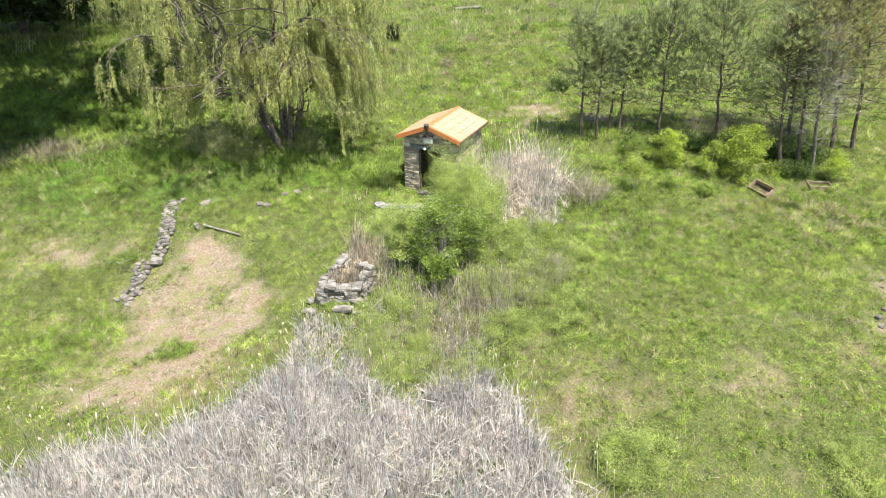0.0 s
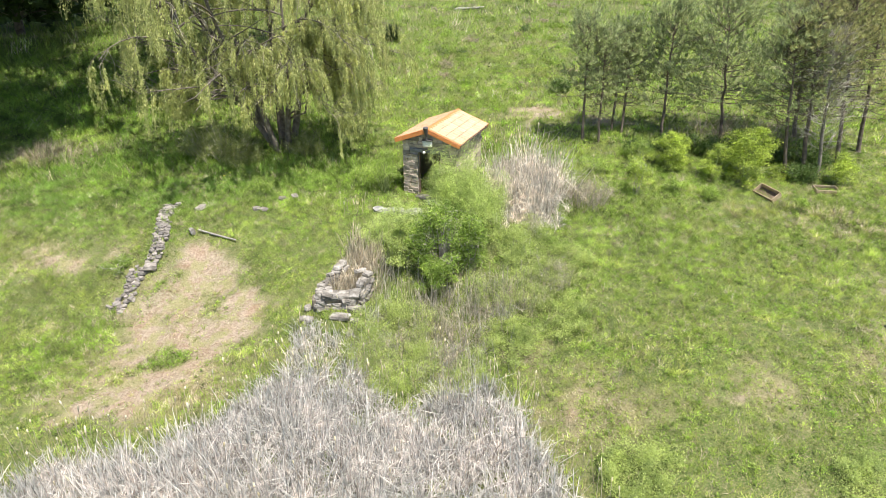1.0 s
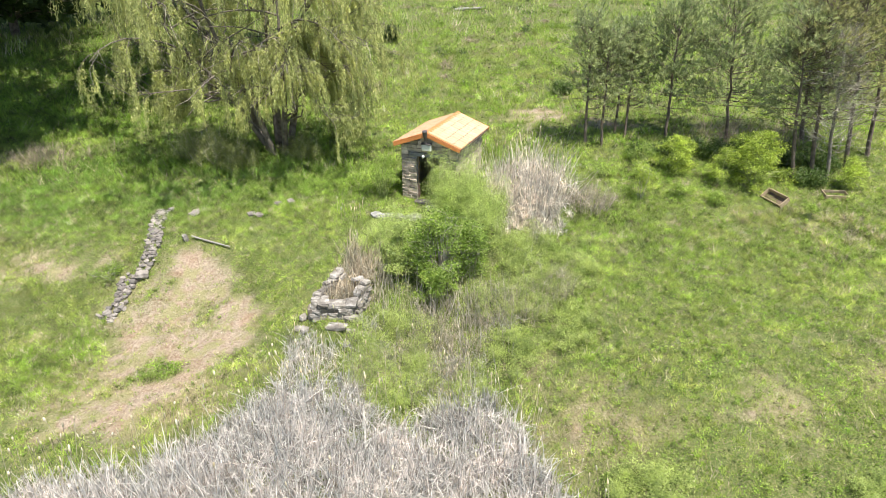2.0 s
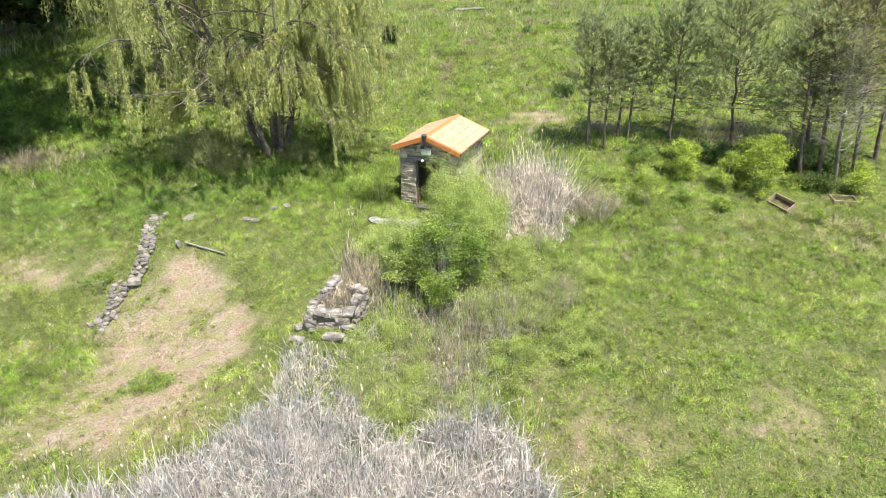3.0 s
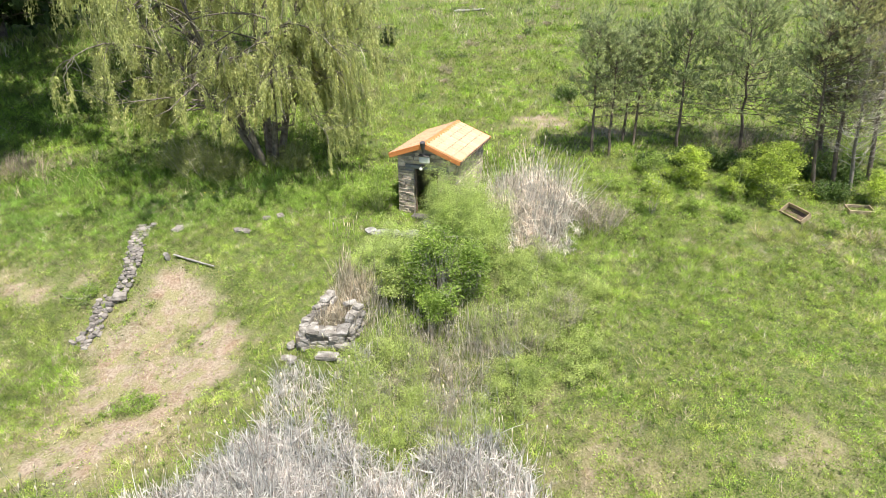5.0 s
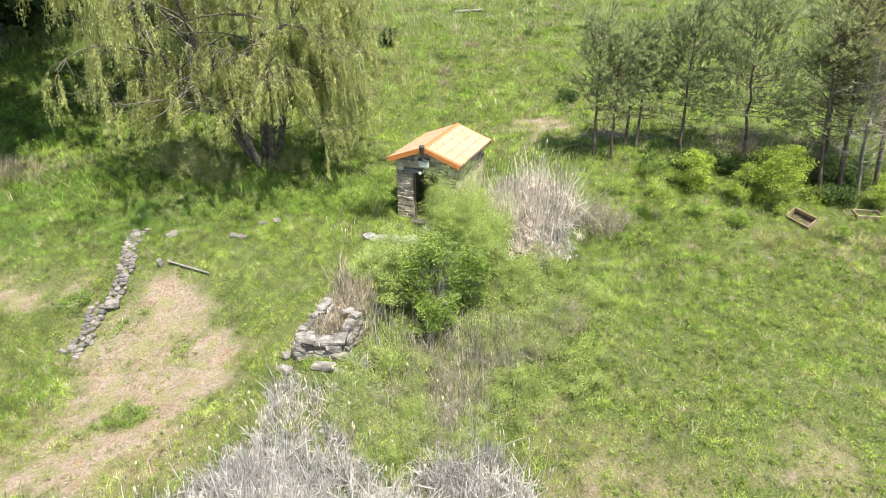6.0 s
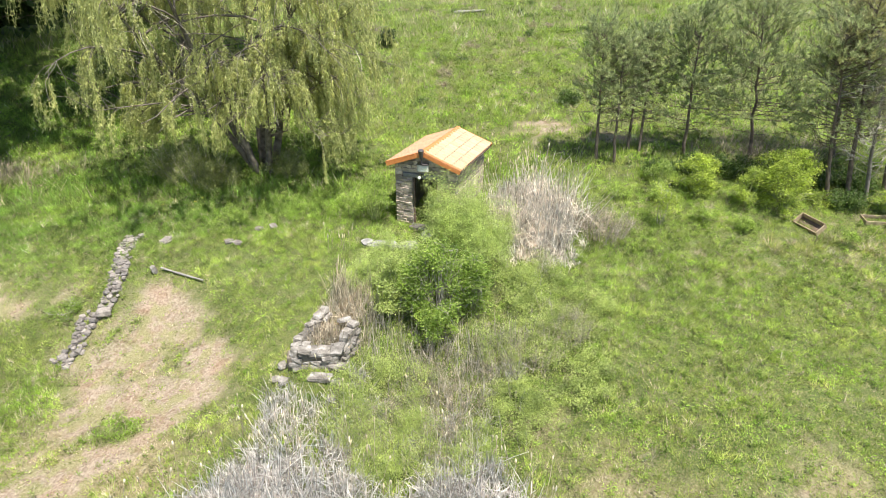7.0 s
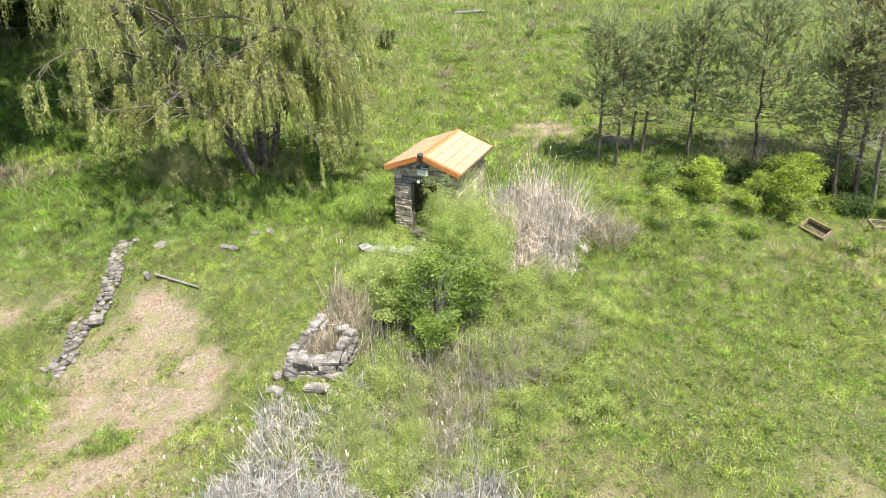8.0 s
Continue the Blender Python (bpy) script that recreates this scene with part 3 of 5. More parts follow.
make_tussocks("grass_tussocks", 7000, 9, 27, 0.145, 16, np.random.default_rng(4), "tufts of longer green grass", GREENS)
make_tussocks("meadow_tussocks", 5200, 27, 50, 0.42, 18, np.random.default_rng(5), "tall tufts of meadow grass", GREENS + [LUSH, LUSH])
make_tussocks("far_tussocks", 5000, 50, 90, 0.7, 10, np.random.default_rng(6), "distant tufts of rough grass", [MID, MID * 0.8, OLIVE * 0.9, LUSH, LUSH * 0.8, DEEP * 1.4])
make_tussocks("straw_tufts", 9000, 9, 34, 0.12, 10, np.random.default_rng(8), "tufts of dry straw-coloured grass", [STRAW, STRAW * 0.8, STRAW * 1.1], lambda x, y, dry, lush: 0.12 + 0.7 * dry)
make_tussocks("dry_stalks", 1500, 10.5, 25, 0.32, 5, np.random.default_rng(18), "thin dry stalks standing in the grass", [STRAW, STRAW * 0.8, OLIVE, STRAW * 0.65], lambda x, y, dry, lush: (x > 1.0) * smooth(0.42, 0.6, fbm(x, y, 1.3, 79)))
make_tussocks("soil_tufts", 42000, 13.6, 22, 0.085, 8, np.random.default_rng(23), "small olive and straw tufts on the bare soil", [OLIVE, OLIVE * 0.8, STRAW * 0.8, MID * 0.8, STRAW], lambda x, y, dry, lush: 0.8 * blob(x, y, -9.0, 17.6, 3.2, 4.0) * smooth(0.42, 0.58, fbm(x, y, 0.7, 85, 3)))
make_weeds("low_weeds", 2600, 9, 27, 0.15, 12, 0.065, np.random.default_rng(9), "low broad-leaved weeds among the grass", lambda x, y, dry, lush: 0.35 + 0.5 * smooth(0.45, 0.65, fbm(x, y, 1.4, 71)))
make_weeds("tall_weeds", 4800, 20, 31, 0.5, 36, 0.060, np.random.default_rng(10), "knee-high lush weeds around the hut and willow", lambda x, y, dry, lush: np.clip(1.3 * smooth(0.25, 0.8, lush) * (x < 5) * smooth(-10.5, -7.5, x) + 0.9 * blob(x, y, -4.2, 25.2, 3.2, 2.2), 0, 1) * smooth(0.4, 0.6, fbm(x, y, 1.8, 73)))
make_weeds("herb_clumps", 3600, 10, 25, 0.26, 22, 0.052, np.random.default_rng(20), "leafy herb clumps dotted over the open slope", lambda x, y, dry, lush: 0.5 * (x > 1.5) + 0.12 * (x < -4), M_BUSH_DARK)
make_weeds("field_weeds", 3600, 17, 26, 0.32, 30, 0.06, np.random.default_rng(11), "leafy bright green weeds on the open slope", lambda x, y, dry, lush: (x > 2.5) * smooth(0.45, 0.62, fbm(x, y, 2.0, 75)))
make_weeds("meadow_weeds", 2600, 34, 64, 0.32, 14, 0.11, np.random.default_rng(19), "dark green weeds scattered through the far meadow", lambda x, y, dry, lush: smooth(0.48, 0.6, fbm(x, y, 3.0, 77)) * (x < 0.3 * y))
make_weeds("yellow_flowers", 3000, 24, 60, 0.35, 5, 0.06, np.random.default_rng(24), "small yellow flowers in the rough grass", lambda x, y, dry, lush: 0.5 * blob(x, y, -11, 26.5, 2.0, 0.8) + 0.25 * blob(x, y, 3, 48, 8, 5) + 0.3 * blob(x, y, 17, 40, 4, 4), M_FLOWER)
make_tussocks("tall_dry_grass", 4200, 18, 25, 0.34, 22, np.random.default_rng(13), "arching tall dry grass beside the crates", [STRAW, STRAW * 0.85, OLIVE], lambda x, y, dry, lush: 0.5 * blob(x, y, 12.0, 21.6, 1.0, 0.6) + 0.9 * blob(x, y, 15.6, 21.2, 1.8, 1.0) + 0.6 * blob(x, y, 13.6, 22.2, 0.9, 0.5))
make_tussocks("brown_tall_grass", 2600, 27, 33, 0.85, 24, np.random.default_rng(14), "brownish tall dead grass on the slope", [STRAW * 0.6, STRAW * 0.8, STRAW * 0.7], lambda x, y, dry, lush: 1.5 * blob(x, y, -19.6, 29.8, 2.2, 0.8) + 1.2 * blob(x, y, 14.5, 28.5, 2.0, 1.2) + 0.9 * blob(x, y, -24, 26.5, 1.5, 1.0))

# ---------------------------------------------------------------- stones and boxes
def box_bm(sx, sy, sz, bevel=0.0, at=(0, 0, 0)):
    bm = bmesh.new()
    bmesh.ops.create_cube(bm, size=1.0)
    bmesh.ops.scale(bm, vec=(sx, sy, sz), verts=bm.verts)
    if bevel:
        bmesh.ops.bevel(bm, geom=bm.edges[:], offset=bevel, segments=1, affect="EDGES")
    bmesh.ops.translate(bm, vec=at, verts=bm.verts)
    return bm


def stone_mesh(name, sx, sy, sz, r, material, rough=0.30):
    """A knocked-about block with worn corners."""
    bm = box_bm(sx, sy, sz, 0.18 * min(sx, sy, sz))
    for v in bm.verts:
        v.co += Vector(r.normal(size=3)) * rough * Vector((sx, sy, sz)).length * 0.16
    me = bpy.data.meshes.new(name)
    bm.to_mesh(me)
    bm.free()
    me.materials.append(material)
    return me


def rounded_stone(name, sx, sy, sz, r, material, square=0.45):
    """A worn rubble stone: a cube pulled towards an ellipsoid, with uneven faces."""
    bm = bmesh.new()
    bmesh.ops.create_cube(bm, size=1.0)
    bmesh.ops.subdivide_edges(bm, edges=bm.edges[:], cuts=1, use_grid_fill=True)
    for v in bm.verts:
        ball = v.co.normalized() * 0.56
        v.co = v.co * square + ball * (1 - square)
        v.co += Vector(r.normal(size=3)) * 0.045
        v.co = Vector((v.co.x * sx, v.co.y * sy, v.co.z * sz))
    me = bpy.data.meshes.new(name)
    bm.to_mesh(me)
    bm.free()
    me.materials.append(material)
    return me


R_STONE = np.random.default_rng(12)
FIELD_STONES = [rounded_stone("field_stone", *q, R_STONE, M_STONE) for q in ((0.36, 0.27, 0.17), (0.30, 0.24, 0.18), (0.44, 0.27, 0.15), (0.26, 0.22, 0.15), (0.38, 0.30, 0.17), (0.22, 0.19, 0.14))]
RUIN_STONES = [rounded_stone("ruin_stone", *q, R_STONE, M_RUIN, 0.62) for q in ((0.36, 0.27, 0.16), (0.28, 0.25, 0.16), (0.42, 0.28, 0.145), (0.32, 0.26, 0.17), (0.23, 0.22, 0.14))]
FACING = [stone_mesh("facing_stone", 1.0, 0.10, 1.0, R_STONE, M_SLATE, 0.0) for _ in range(3)]
for me in FACING:
    for v in me.vertices:
        v.co += Vector((R_STONE.normal() * 0.025, R_STONE.normal() * 0.012, R_STONE.normal() * 0.04))


def lay(name, mesh, parent, m):
    ob = new(name, mesh)
    ob.parent = parent
    ob.matrix_basis = m
    return ob


# ---------------------------------------------------------------- stone hut
HUT_TURN = -21.9
HUT = Matrix.Translation((-0.63, 24.45, 0.0)) @ pose(0, 0, 0, 0, 0, HUT_TURN)
HALF, DEEP, EAVE, RISE = 1.21, 3.33, 2.27, 0.54      # half width, depth, height of wall, rise of roof to the ridge
OVER_SIDE, OVER_FRONT = 0.23, 0.22
DOOR_A, DOOR_B, DOOR_TOP = -0.52, 0.47, 1.78


def hut():
    h = thing("stone_hut", HUT, "small schist stone hut with new orange clay tile roof", "hut")
    t = 0.30
    bm = bmesh.new()

    def add(x0, x1, y0, y1, z0, z1):
        vs = [bm.verts.new((x, y, z)) for x in (x0, x1) for y in (y0, y1) for z in (z0, z1)]
        for q in ((0, 1, 3, 2), (4, 6, 7, 5), (0, 4, 5, 1), (2, 3, 7, 6), (0, 2, 6, 4), (1, 5, 7, 3)):
            bm.faces.new([vs[k] for k in q])

    add(-HALF, DOOR_A, 0.04, t, -0.6, EAVE)
    add(DOOR_B, HALF, 0.04, t, -0.6, EAVE)
    add(DOOR_A, DOOR_B, 0.04, t, DOOR_TOP + 0.16, EAVE)
    add(-HALF, -HALF + t, t, DEEP, -0.6, EAVE)
    add(HALF - t, HALF - 0.04, t, DEEP, -0.6, EAVE)
    add(-HALF + t, HALF - t, DEEP - t, DEEP, -0.6, EAVE)
    for y0, y1 in ((0.04, t), (DEEP - t, DEEP)):
        tri = [[bm.verts.new((x, y, z)) for x, z in ((-HALF, EAVE), (HALF - 0.04, EAVE), (0, EAVE + RISE * 0.84))] for y in (y0, y1)]
        bm.faces.new(tri[0])
        bm.faces.new(tri[1][::-1])
        for a in range(3):
            bm.faces.new([tri[0][a], tri[0][(a + 1) % 3], tri[1][(a + 1) % 3], tri[1][a]])
    bmesh.ops.recalc_face_normals(bm, faces=bm.faces)
    wall = part("wall", bm, M_MORTAR, h, "mortared rubble wall")
    part("floor_slab", box_bm(2 * HALF - 2 * t, DEEP - 2 * t, 0.1, 0, (0, DEEP / 2, -0.18)), M_INSIDE, h)
    part("lintel", box_bm(1.75, 0.22, 0.15, 0.012, (0.0, 0.085, DOOR_TOP + 0.075)), M_LINTEL, h, "dark slate lintel over the doorway")
    for sx in (DOOR_A + 0.03, DOOR_B - 0.03):
        part("door_jamb", box_bm(0.055, 0.10, DOOR_TOP + 0.17, 0.006, (sx, 0.16, DOOR_TOP / 2 - 0.09)), M_PLANK_DARK, h, "dark wooden door jamb")
    part("doorstep", box_bm(1.1, 0.4, 0.14, 0.02, (0.0, -0.12, -0.16)), M_STONE, h, "pale stone doorstep")
    # timber under the tiles
    L = math.hypot(HALF + OVER_SIDE, RISE)
    ang = math.atan2(RISE, HALF + OVER_SIDE)
    full = DEEP + 2 * OVER_FRONT
    for s in (-1, 1):
        bm = box_bm(L, full - 0.06, 0.04, 0.0, (L / 2, 0, 0))
        bmesh.ops.transform(bm, matrix=pose(0, DEEP / 2, EAVE + RISE - 0.06) @ (pose(0, 0, 0, 0, math.degrees(ang), 0) if s > 0 else pose(0, 0, 0, 0, 180 - math.degrees(ang), 0)), verts=bm.verts)
        part("roof_deck", bm, M_PLANK_DARK, h, "boarded roof deck")
    roof = part("roof", box_bm(0.10, full - 0.05, 0.08, 0.0, (0, DEEP / 2, EAVE + RISE - 0.09)), M_PLANK_DARK, h, "orange clay tile roof")
    # tiles
    cols, rows = 15, 4
    cw, rl = full / cols, L / rows
    prof = [(-0.47, 0.004), (-0.36, -0.012), (-0.20, -0.010), (-0.06, 0.040), (0.10, 0.090), (0.28, 0.088), (0.41, 0.040), (0.465, 0.010)]
    bm = bmesh.new()
    grid = []
    for end, lift in ((0.0, 0.012), (rl * 0.965, 0.020)):
        top = [bm.verts.new((end, p * cw, z + lift)) for p, z in prof]
        low = [bm.verts.new((end, p * cw, z + lift - 0.016)) for p, z in prof]
        grid.append((top, low))
    for k in range(len(prof) - 1):
        bm.faces.new([grid[0][0][k], grid[1][0][k], grid[1][0][k + 1], grid[0][0][k + 1]])
        bm.faces.new([grid[0][1][k + 1], grid[1][1][k + 1], grid[1][1][k], grid[0][1][k]])
        bm.faces.new([grid[1][0][k], grid[1][1][k], grid[1][1][k + 1], grid[1][0][k + 1]])
    bmesh.ops.recalc_face_normals(bm, faces=bm.faces)
    tile = bpy.data.meshes.new("roof_tile")
    bm.to_mesh(tile)
    bm.free()
    tile.materials.append(M_TILE)
    r = np.random.default_rng(5)
    for s in (-1, 1):
        turn = pose(0, 0, EAVE + RISE - 0.01) @ (pose(0, 0, 0, 0, math.degrees(ang), 0) if s > 0 else pose(0, 0, 0, 0, 0, 180) @ pose(0, 0, 0, 0, math.degrees(ang), 0))
        for c in range(cols):
            for w in range(rows):
                y = -OVER_FRONT + (c + 0.5) * cw
                m = pose(0, y, 0) @ turn @ pose(w * rl, 0, 0.002 * r.normal(), 0.5 * r.normal(), 0.3 * r.normal(), 0.4 * r.normal())
                lay("roof_tile", tile, roof, m)
        # verge tiles along both gables
        for y, facing in ((-OVER_FRONT, -1), (DEEP + OVER_FRONT, 1)):
            for w in range(rows):
                bm = box_bm(rl * 1.06, 0.03, 0.15, 0.008, (rl * 0.53, 0.0, -0.035))
                b2 = box_bm(rl * 1.06, 0.13, 0.025, 0.008, (rl * 0.53, -facing * 0.05 * s, 0.062))
                tmp = bpy.data.meshes.new("tmp")
                b2.to_mesh(tmp)
                b2.free()
                bm.from_mesh(tmp)
                bpy.data.meshes.remove(tmp)
                bmesh.ops.transform(bm, matrix=pose(0, y + 0.012 * facing, 0.005 + 0.004 * w) @ turn @ pose(w * rl, 0, 0, 0, -1.2, 0), verts=bm.verts)
                part("verge_tile", bm, M_EDGE_TILE, roof)
    # ridge tiles
    count = 8
    for k in range(count):
        bm = bmesh.new()
        ring = []
        for y in (0.0, full / count * 1.08):
            rad = 0.105 if y == 0 else 0.118
            ring.append([[bm.verts.new((q * math.cos(a), y, q * math.sin(a) * 0.85)) for a in np.linspace(0, math.pi, 8)] for q in (rad, rad - 0.015)])
        for a in range(7):
            bm.faces.new([ring[0][0][a], ring[0][0][a + 1], ring[1][0][a + 1], ring[1][0][a]])
            bm.faces.new([ring[0][1][a + 1], ring[0][1][a], ring[1][1][a], ring[1][1][a + 1]])
            for e in (0, 1):
                bm.faces.new([ring[e][0][a], ring[e][0][a + 1], ring[e][1][a + 1], ring[e][1][a]])
        bmesh.ops.recalc_face_normals(bm, faces=bm.faces)
        bmesh.ops.translate(bm, vec=(0, -OVER_FRONT - 0.02 + k * full / count, EAVE + RISE + 0.0), verts=bm.verts)
        part("ridge_tile", bm, M_EDGE_TILE, roof)
    # facing stones, front and east wall
    def course(x0, x1, z, hgt, m0):
        x = x0
        while x < x1 - 0.05:
            w = min(0.14 + 0.25 * r.random(), x1 - x)
            if x1 - x - w < 0.12:
                w = x1 - x
            m = m0 @ pose(x + w / 2, 0.035 + 0.014 * r.normal(), z + hgt / 2, 0, 0, 0.8 * r.normal()) @ Matrix.Diagonal((w - 0.014, 0.7 + 0.3 * r.random(), hgt - 0.014, 1))
            lay("stone", FACING[int(r.integers(3))], wall, m)
            x += w
    z = -0.55
    while z < EAVE + RISE * 0.78:
        hgt = 0.10 + 0.085 * r.random()
        top = z + hgt
        edge = HALF if top < EAVE else HALF * (1 - (top - EAVE) / (RISE * 0.86))
        if edge > 0.12:
            if z < DOOR_TOP + 0.15 and top > DOOR_TOP + 0.02:
                course(-edge, -0.90, z, hgt, Matrix())
                course(0.90, edge, z, hgt, Matrix())
            elif z < DOOR_TOP + 0.02:
                course(-edge, DOOR_A, z, hgt, Matrix())
                course(DOOR_B, edge, z, hgt, Matrix())
            else:
                course(-edge, edge, z, hgt, Matrix())
        if top < EAVE + 0.02:
            course(0.0, DEEP, z, hgt, pose(HALF, 0, 0, 0, 0, 90))
        z = top
    # lamps and the gable ornament
    lampbox = part("flood_lamp", box_bm(0.42, 0.13, 0.27, 0.025, (0.0, -0.16, 2.24)), M_LAMP, h, "grey box-shaped flood lamp with framed glass")
    part("lamp_glass", box_bm(0.34, 0.012, 0.15, 0.004, (0.0, -0.228, 2.21)), M_GLASS, lampbox)
    part("lamp_hood", box_bm(0.44, 0.20, 0.05, 0.012, (0.0, -0.18, 2.395)), M_METAL, lampbox, "dark hood over the lamp")
    part("lamp_bracket", box_bm(0.10, 0.14, 0.10, 0.01, (0.0, -0.05, 2.30)), M_METAL, lampbox)
    bm = bmesh.new()
    bmesh.ops.create_uvsphere(bm, u_segments=14, v_segments=8, radius=0.065)
    bmesh.ops.translate(bm, vec=(-0.14, -0.20, 1.86), verts=bm.verts)
    ball = part("globe_lamp", bm, M_GLASS, h, "small round white globe lamp")
    part("lamp_arm", box_bm(0.05, 0.20, 0.05, 0.01, (-0.12, -0.09, 1.93)), M_METAL, ball)
    bm = bmesh.new()
    bmesh.ops.create_cone(bm, cap_ends=True, segments=14, radius1=0.055, radius2=0.115, depth=0.34)
    bmesh.ops.bevel(bm, geom=[e for e in bm.edges if e.calc_length() < 0.06], offset=0.012, segments=1, affect="EDGES")
    bmesh.ops.transform(bm, matrix=pose(0.0, -OVER_FRONT - 0.10, EAVE + RISE - 0.02, 8, 0, 0), verts=bm.verts)
    orn = part("gable_ornament", bm, M_METAL, h, "dark bell-shaped metal ornament on the gable")
    part("ornament_stem", box_bm(0.06, 0.06, 0.22, 0.012, (0.0, -OVER_FRONT - 0.06, EAVE + RISE - 0.26)), M_METAL, orn)
    return h


hut()


# ---------------------------------------------------------------- dry-stone walls, loose stones
def stone_row(name, a, b, wide, layers, step, r, label, wander=0.15, drop=0.0):
    """A tumbled line of field stones between two places on the ground."""
    ax, ay = a
    w = thing(name, (ax, ay, ground_z(ax, ay)), label, "stone wall")
    n = int(math.hypot(b[0] - ax, b[1] - ay) / step)
    for k in range(n):
        f = k / max(n - 1, 1)
        across = np.array([b[1] - ay, -(b[0] - ax)])
        across = across / np.linalg.norm(across)
        bend = wander * math.sin(5.0 * f + ax)
        for row in range(wide):
            for lay_n in range(layers):
                if r.random() < drop:
                    continue
                off = (row - (wide - 1) / 2) * 0.17 + bend + 0.04 * r.normal()
                x, y = ax + (b[0] - ax) * f + across[0] * off + 0.05 * r.normal(), ay + (b[1] - ay) * f + across[1] * off
                s = 0.42 + 0.42 * r.random()
                m = pose(x - ax, y - ay, ground_z(x, y) - ground_z(ax, ay) + 0.0 + lay_n * 0.075, 9 * r.normal(), 9 * r.normal(), 360 * r.random()) @ Matrix.Diagonal((s, s, s, 1))
                lay("stone", FIELD_STONES[int(r.integers(6))], w, m)
    return w


R = np.random.default_rng(31)
stone_row("dry_stone_wall", (-11.55, 24.15), (-11.35, 20.75), 3, 2, 0.15, R, "tumbled grey dry-stone wall down the slope")
stone_row("dry_stone_wall", (-11.45, 20.45), (-12.1, 18.95), 3, 2, 0.15, R, "low end of the tumbled stone line in grass")


def ruin():
    """A ruined spring enclosure: a front wall and two flanks, lime-stained rubble round dead reeds."""
    x0, y0, z0 = -3.7, 17.9, -1.95
    w = thing("ruined_stone_wall", (x0, y0, z0), "pale lime-stained ruined stone enclosure among dead reeds", "stone wall")
    r = np.random.default_rng(41)

    def run(a, b, top_a, top_b, thick, ragged):
        span = math.hypot(b[0] - a[0], b[1] - a[1])
        turn = math.degrees(math.atan2(b[1] - a[1], b[0] - a[0]))
        ux, uy = (b[0] - a[0]) / span, (b[1] - a[1]) / span
        low = min(ground_z(*a), ground_z(*b)) - 0.12
        peak = max(top_a, top_b)
        core = box_bm(span + 0.1, 0.27 * thick - 0.16, min(top_a, top_b) - 0.14 - low, 0.03, (span / 2, 0, (min(top_a, top_b) - 0.14 + low) / 2 - z0))
        bmesh.ops.transform(core, matrix=pose(a[0] - x0, a[1] - y0, 0, 0, 0, turn), verts=core.verts)
        part("rubble_core", core, M_CORE, w, "earthy rubble core of the wall")
        z = low
        while z < peak:
            hgt = 0.12 + 0.05 * r.random()
            for q in range(thick):
                d = 0.12 * r.random()
                while d < span:
                    k = int(r.integers(5))
                    sx = 0.75 + 0.35 * r.random()
                    long = (0.36, 0.28, 0.42, 0.32, 0.23)[k] * sx
                    f = min(1.0, (d + long / 2) / span)
                    if z < top_a + (top_b - top_a) * f - 0.10 - ragged * r.random():
                        off = (q - (thick - 1) / 2) * 0.24 + 0.045 * r.normal()
                        px, py = a[0] + ux * (d + long / 2) - uy * off, a[1] + uy * (d + long / 2) + ux * off
                        lay("stone", RUIN_STONES[k], w, pose(px - x0, py - y0, z + hgt / 2 - z0, 6 * r.normal(), 5 * r.normal(), turn + 9 * r.normal()) @ Matrix.Diagonal((sx, 0.9 + 0.25 * r.random(), hgt / 0.135, 1)))
                    d += long * 0.93
            z += hgt * 0.92
    run((-4.5, 17.85), (-3.2, 17.95), -0.93, -1.10, 2, 0.04)
    run((-3.12, 18.05), (-2.78, 18.85), -1.12, -0.88, 1, 0.05)
    run((-4.42, 18.25), (-3.8, 19.45), -1.08, -0.76, 1, 0.10)
    for px, py, k, sx, sy, up, tilt, turn in ((-3.05, 19.15, 2, 1.0, 1.0, 0.75, -28, 30), (-3.55, 17.35, 2, 1.6, 1.1, 0.05, 4, -4), (-3.12, 17.4, 4, 1.4, 1.0, 0.06, 0, 12), (-4.75, 17.9, 3, 0.8, 0.9, 0.08, 8, 40), (-4.85, 17.45, 1, 0.9, 0.9, 0.05, 0, 15), (-4.6, 17.3, 3, 0.9, 1.0, 0.05, 5, 80), (-3.2, 16.95, 1, 1.0, 0.9, 0.04, 0, 10)):
        lay("stone", RUIN_STONES[k], w, pose(px - x0, py - y0, ground_z(px, py) + up - z0, tilt, 0, turn) @ Matrix.Diagonal((sx, sy, 1.0, 1)))
    return w


ruin()


def loose_stone(x, y, s, label, turn=0.0, name="field_stone", up=0.05):
    ob = new(name, FIELD_STONES[int(R.integers(6))])
    ob.matrix_world = pose(x, y, ground_z(x, y) + up * s, 6, 4, turn) @ Matrix.Diagonal((s, s, s, 1))
    return tagged(ob, label, "stone", "loose stones")


for x, y, s in ((-6.95, 24.35, 1.0), (-6.45, 24.5, 0.9), (-7.8, 23.4, 1.0), (-7.5, 23.35, 0.9), (-10.2, 23.6, 1.2), (13.5, 15.3, 0.6), (13.65, 15.7, 0.8), (13.9, 15.2, 0.55), (14.1, 16.1, 0.7), (13.6, 14.9, 0.5), (15.0, 17.7, 0.7), (14.8, 17.3, 0.55)):
    loose_stone(x, y, s, "pale weathered field stone half sunk in grass", 360 * R.random())
up = new("standing_stone", RUIN_STONES[1])
up.matrix_world = pose(-10.0, 21.9, ground_z(-10.0, 21.9) + 0.14, 0, 80, 40) @ Matrix.Diagonal((1.1, 0.9, 1.1, 1))
tagged(up, "upright whitish stone beside the fallen log", "stone")
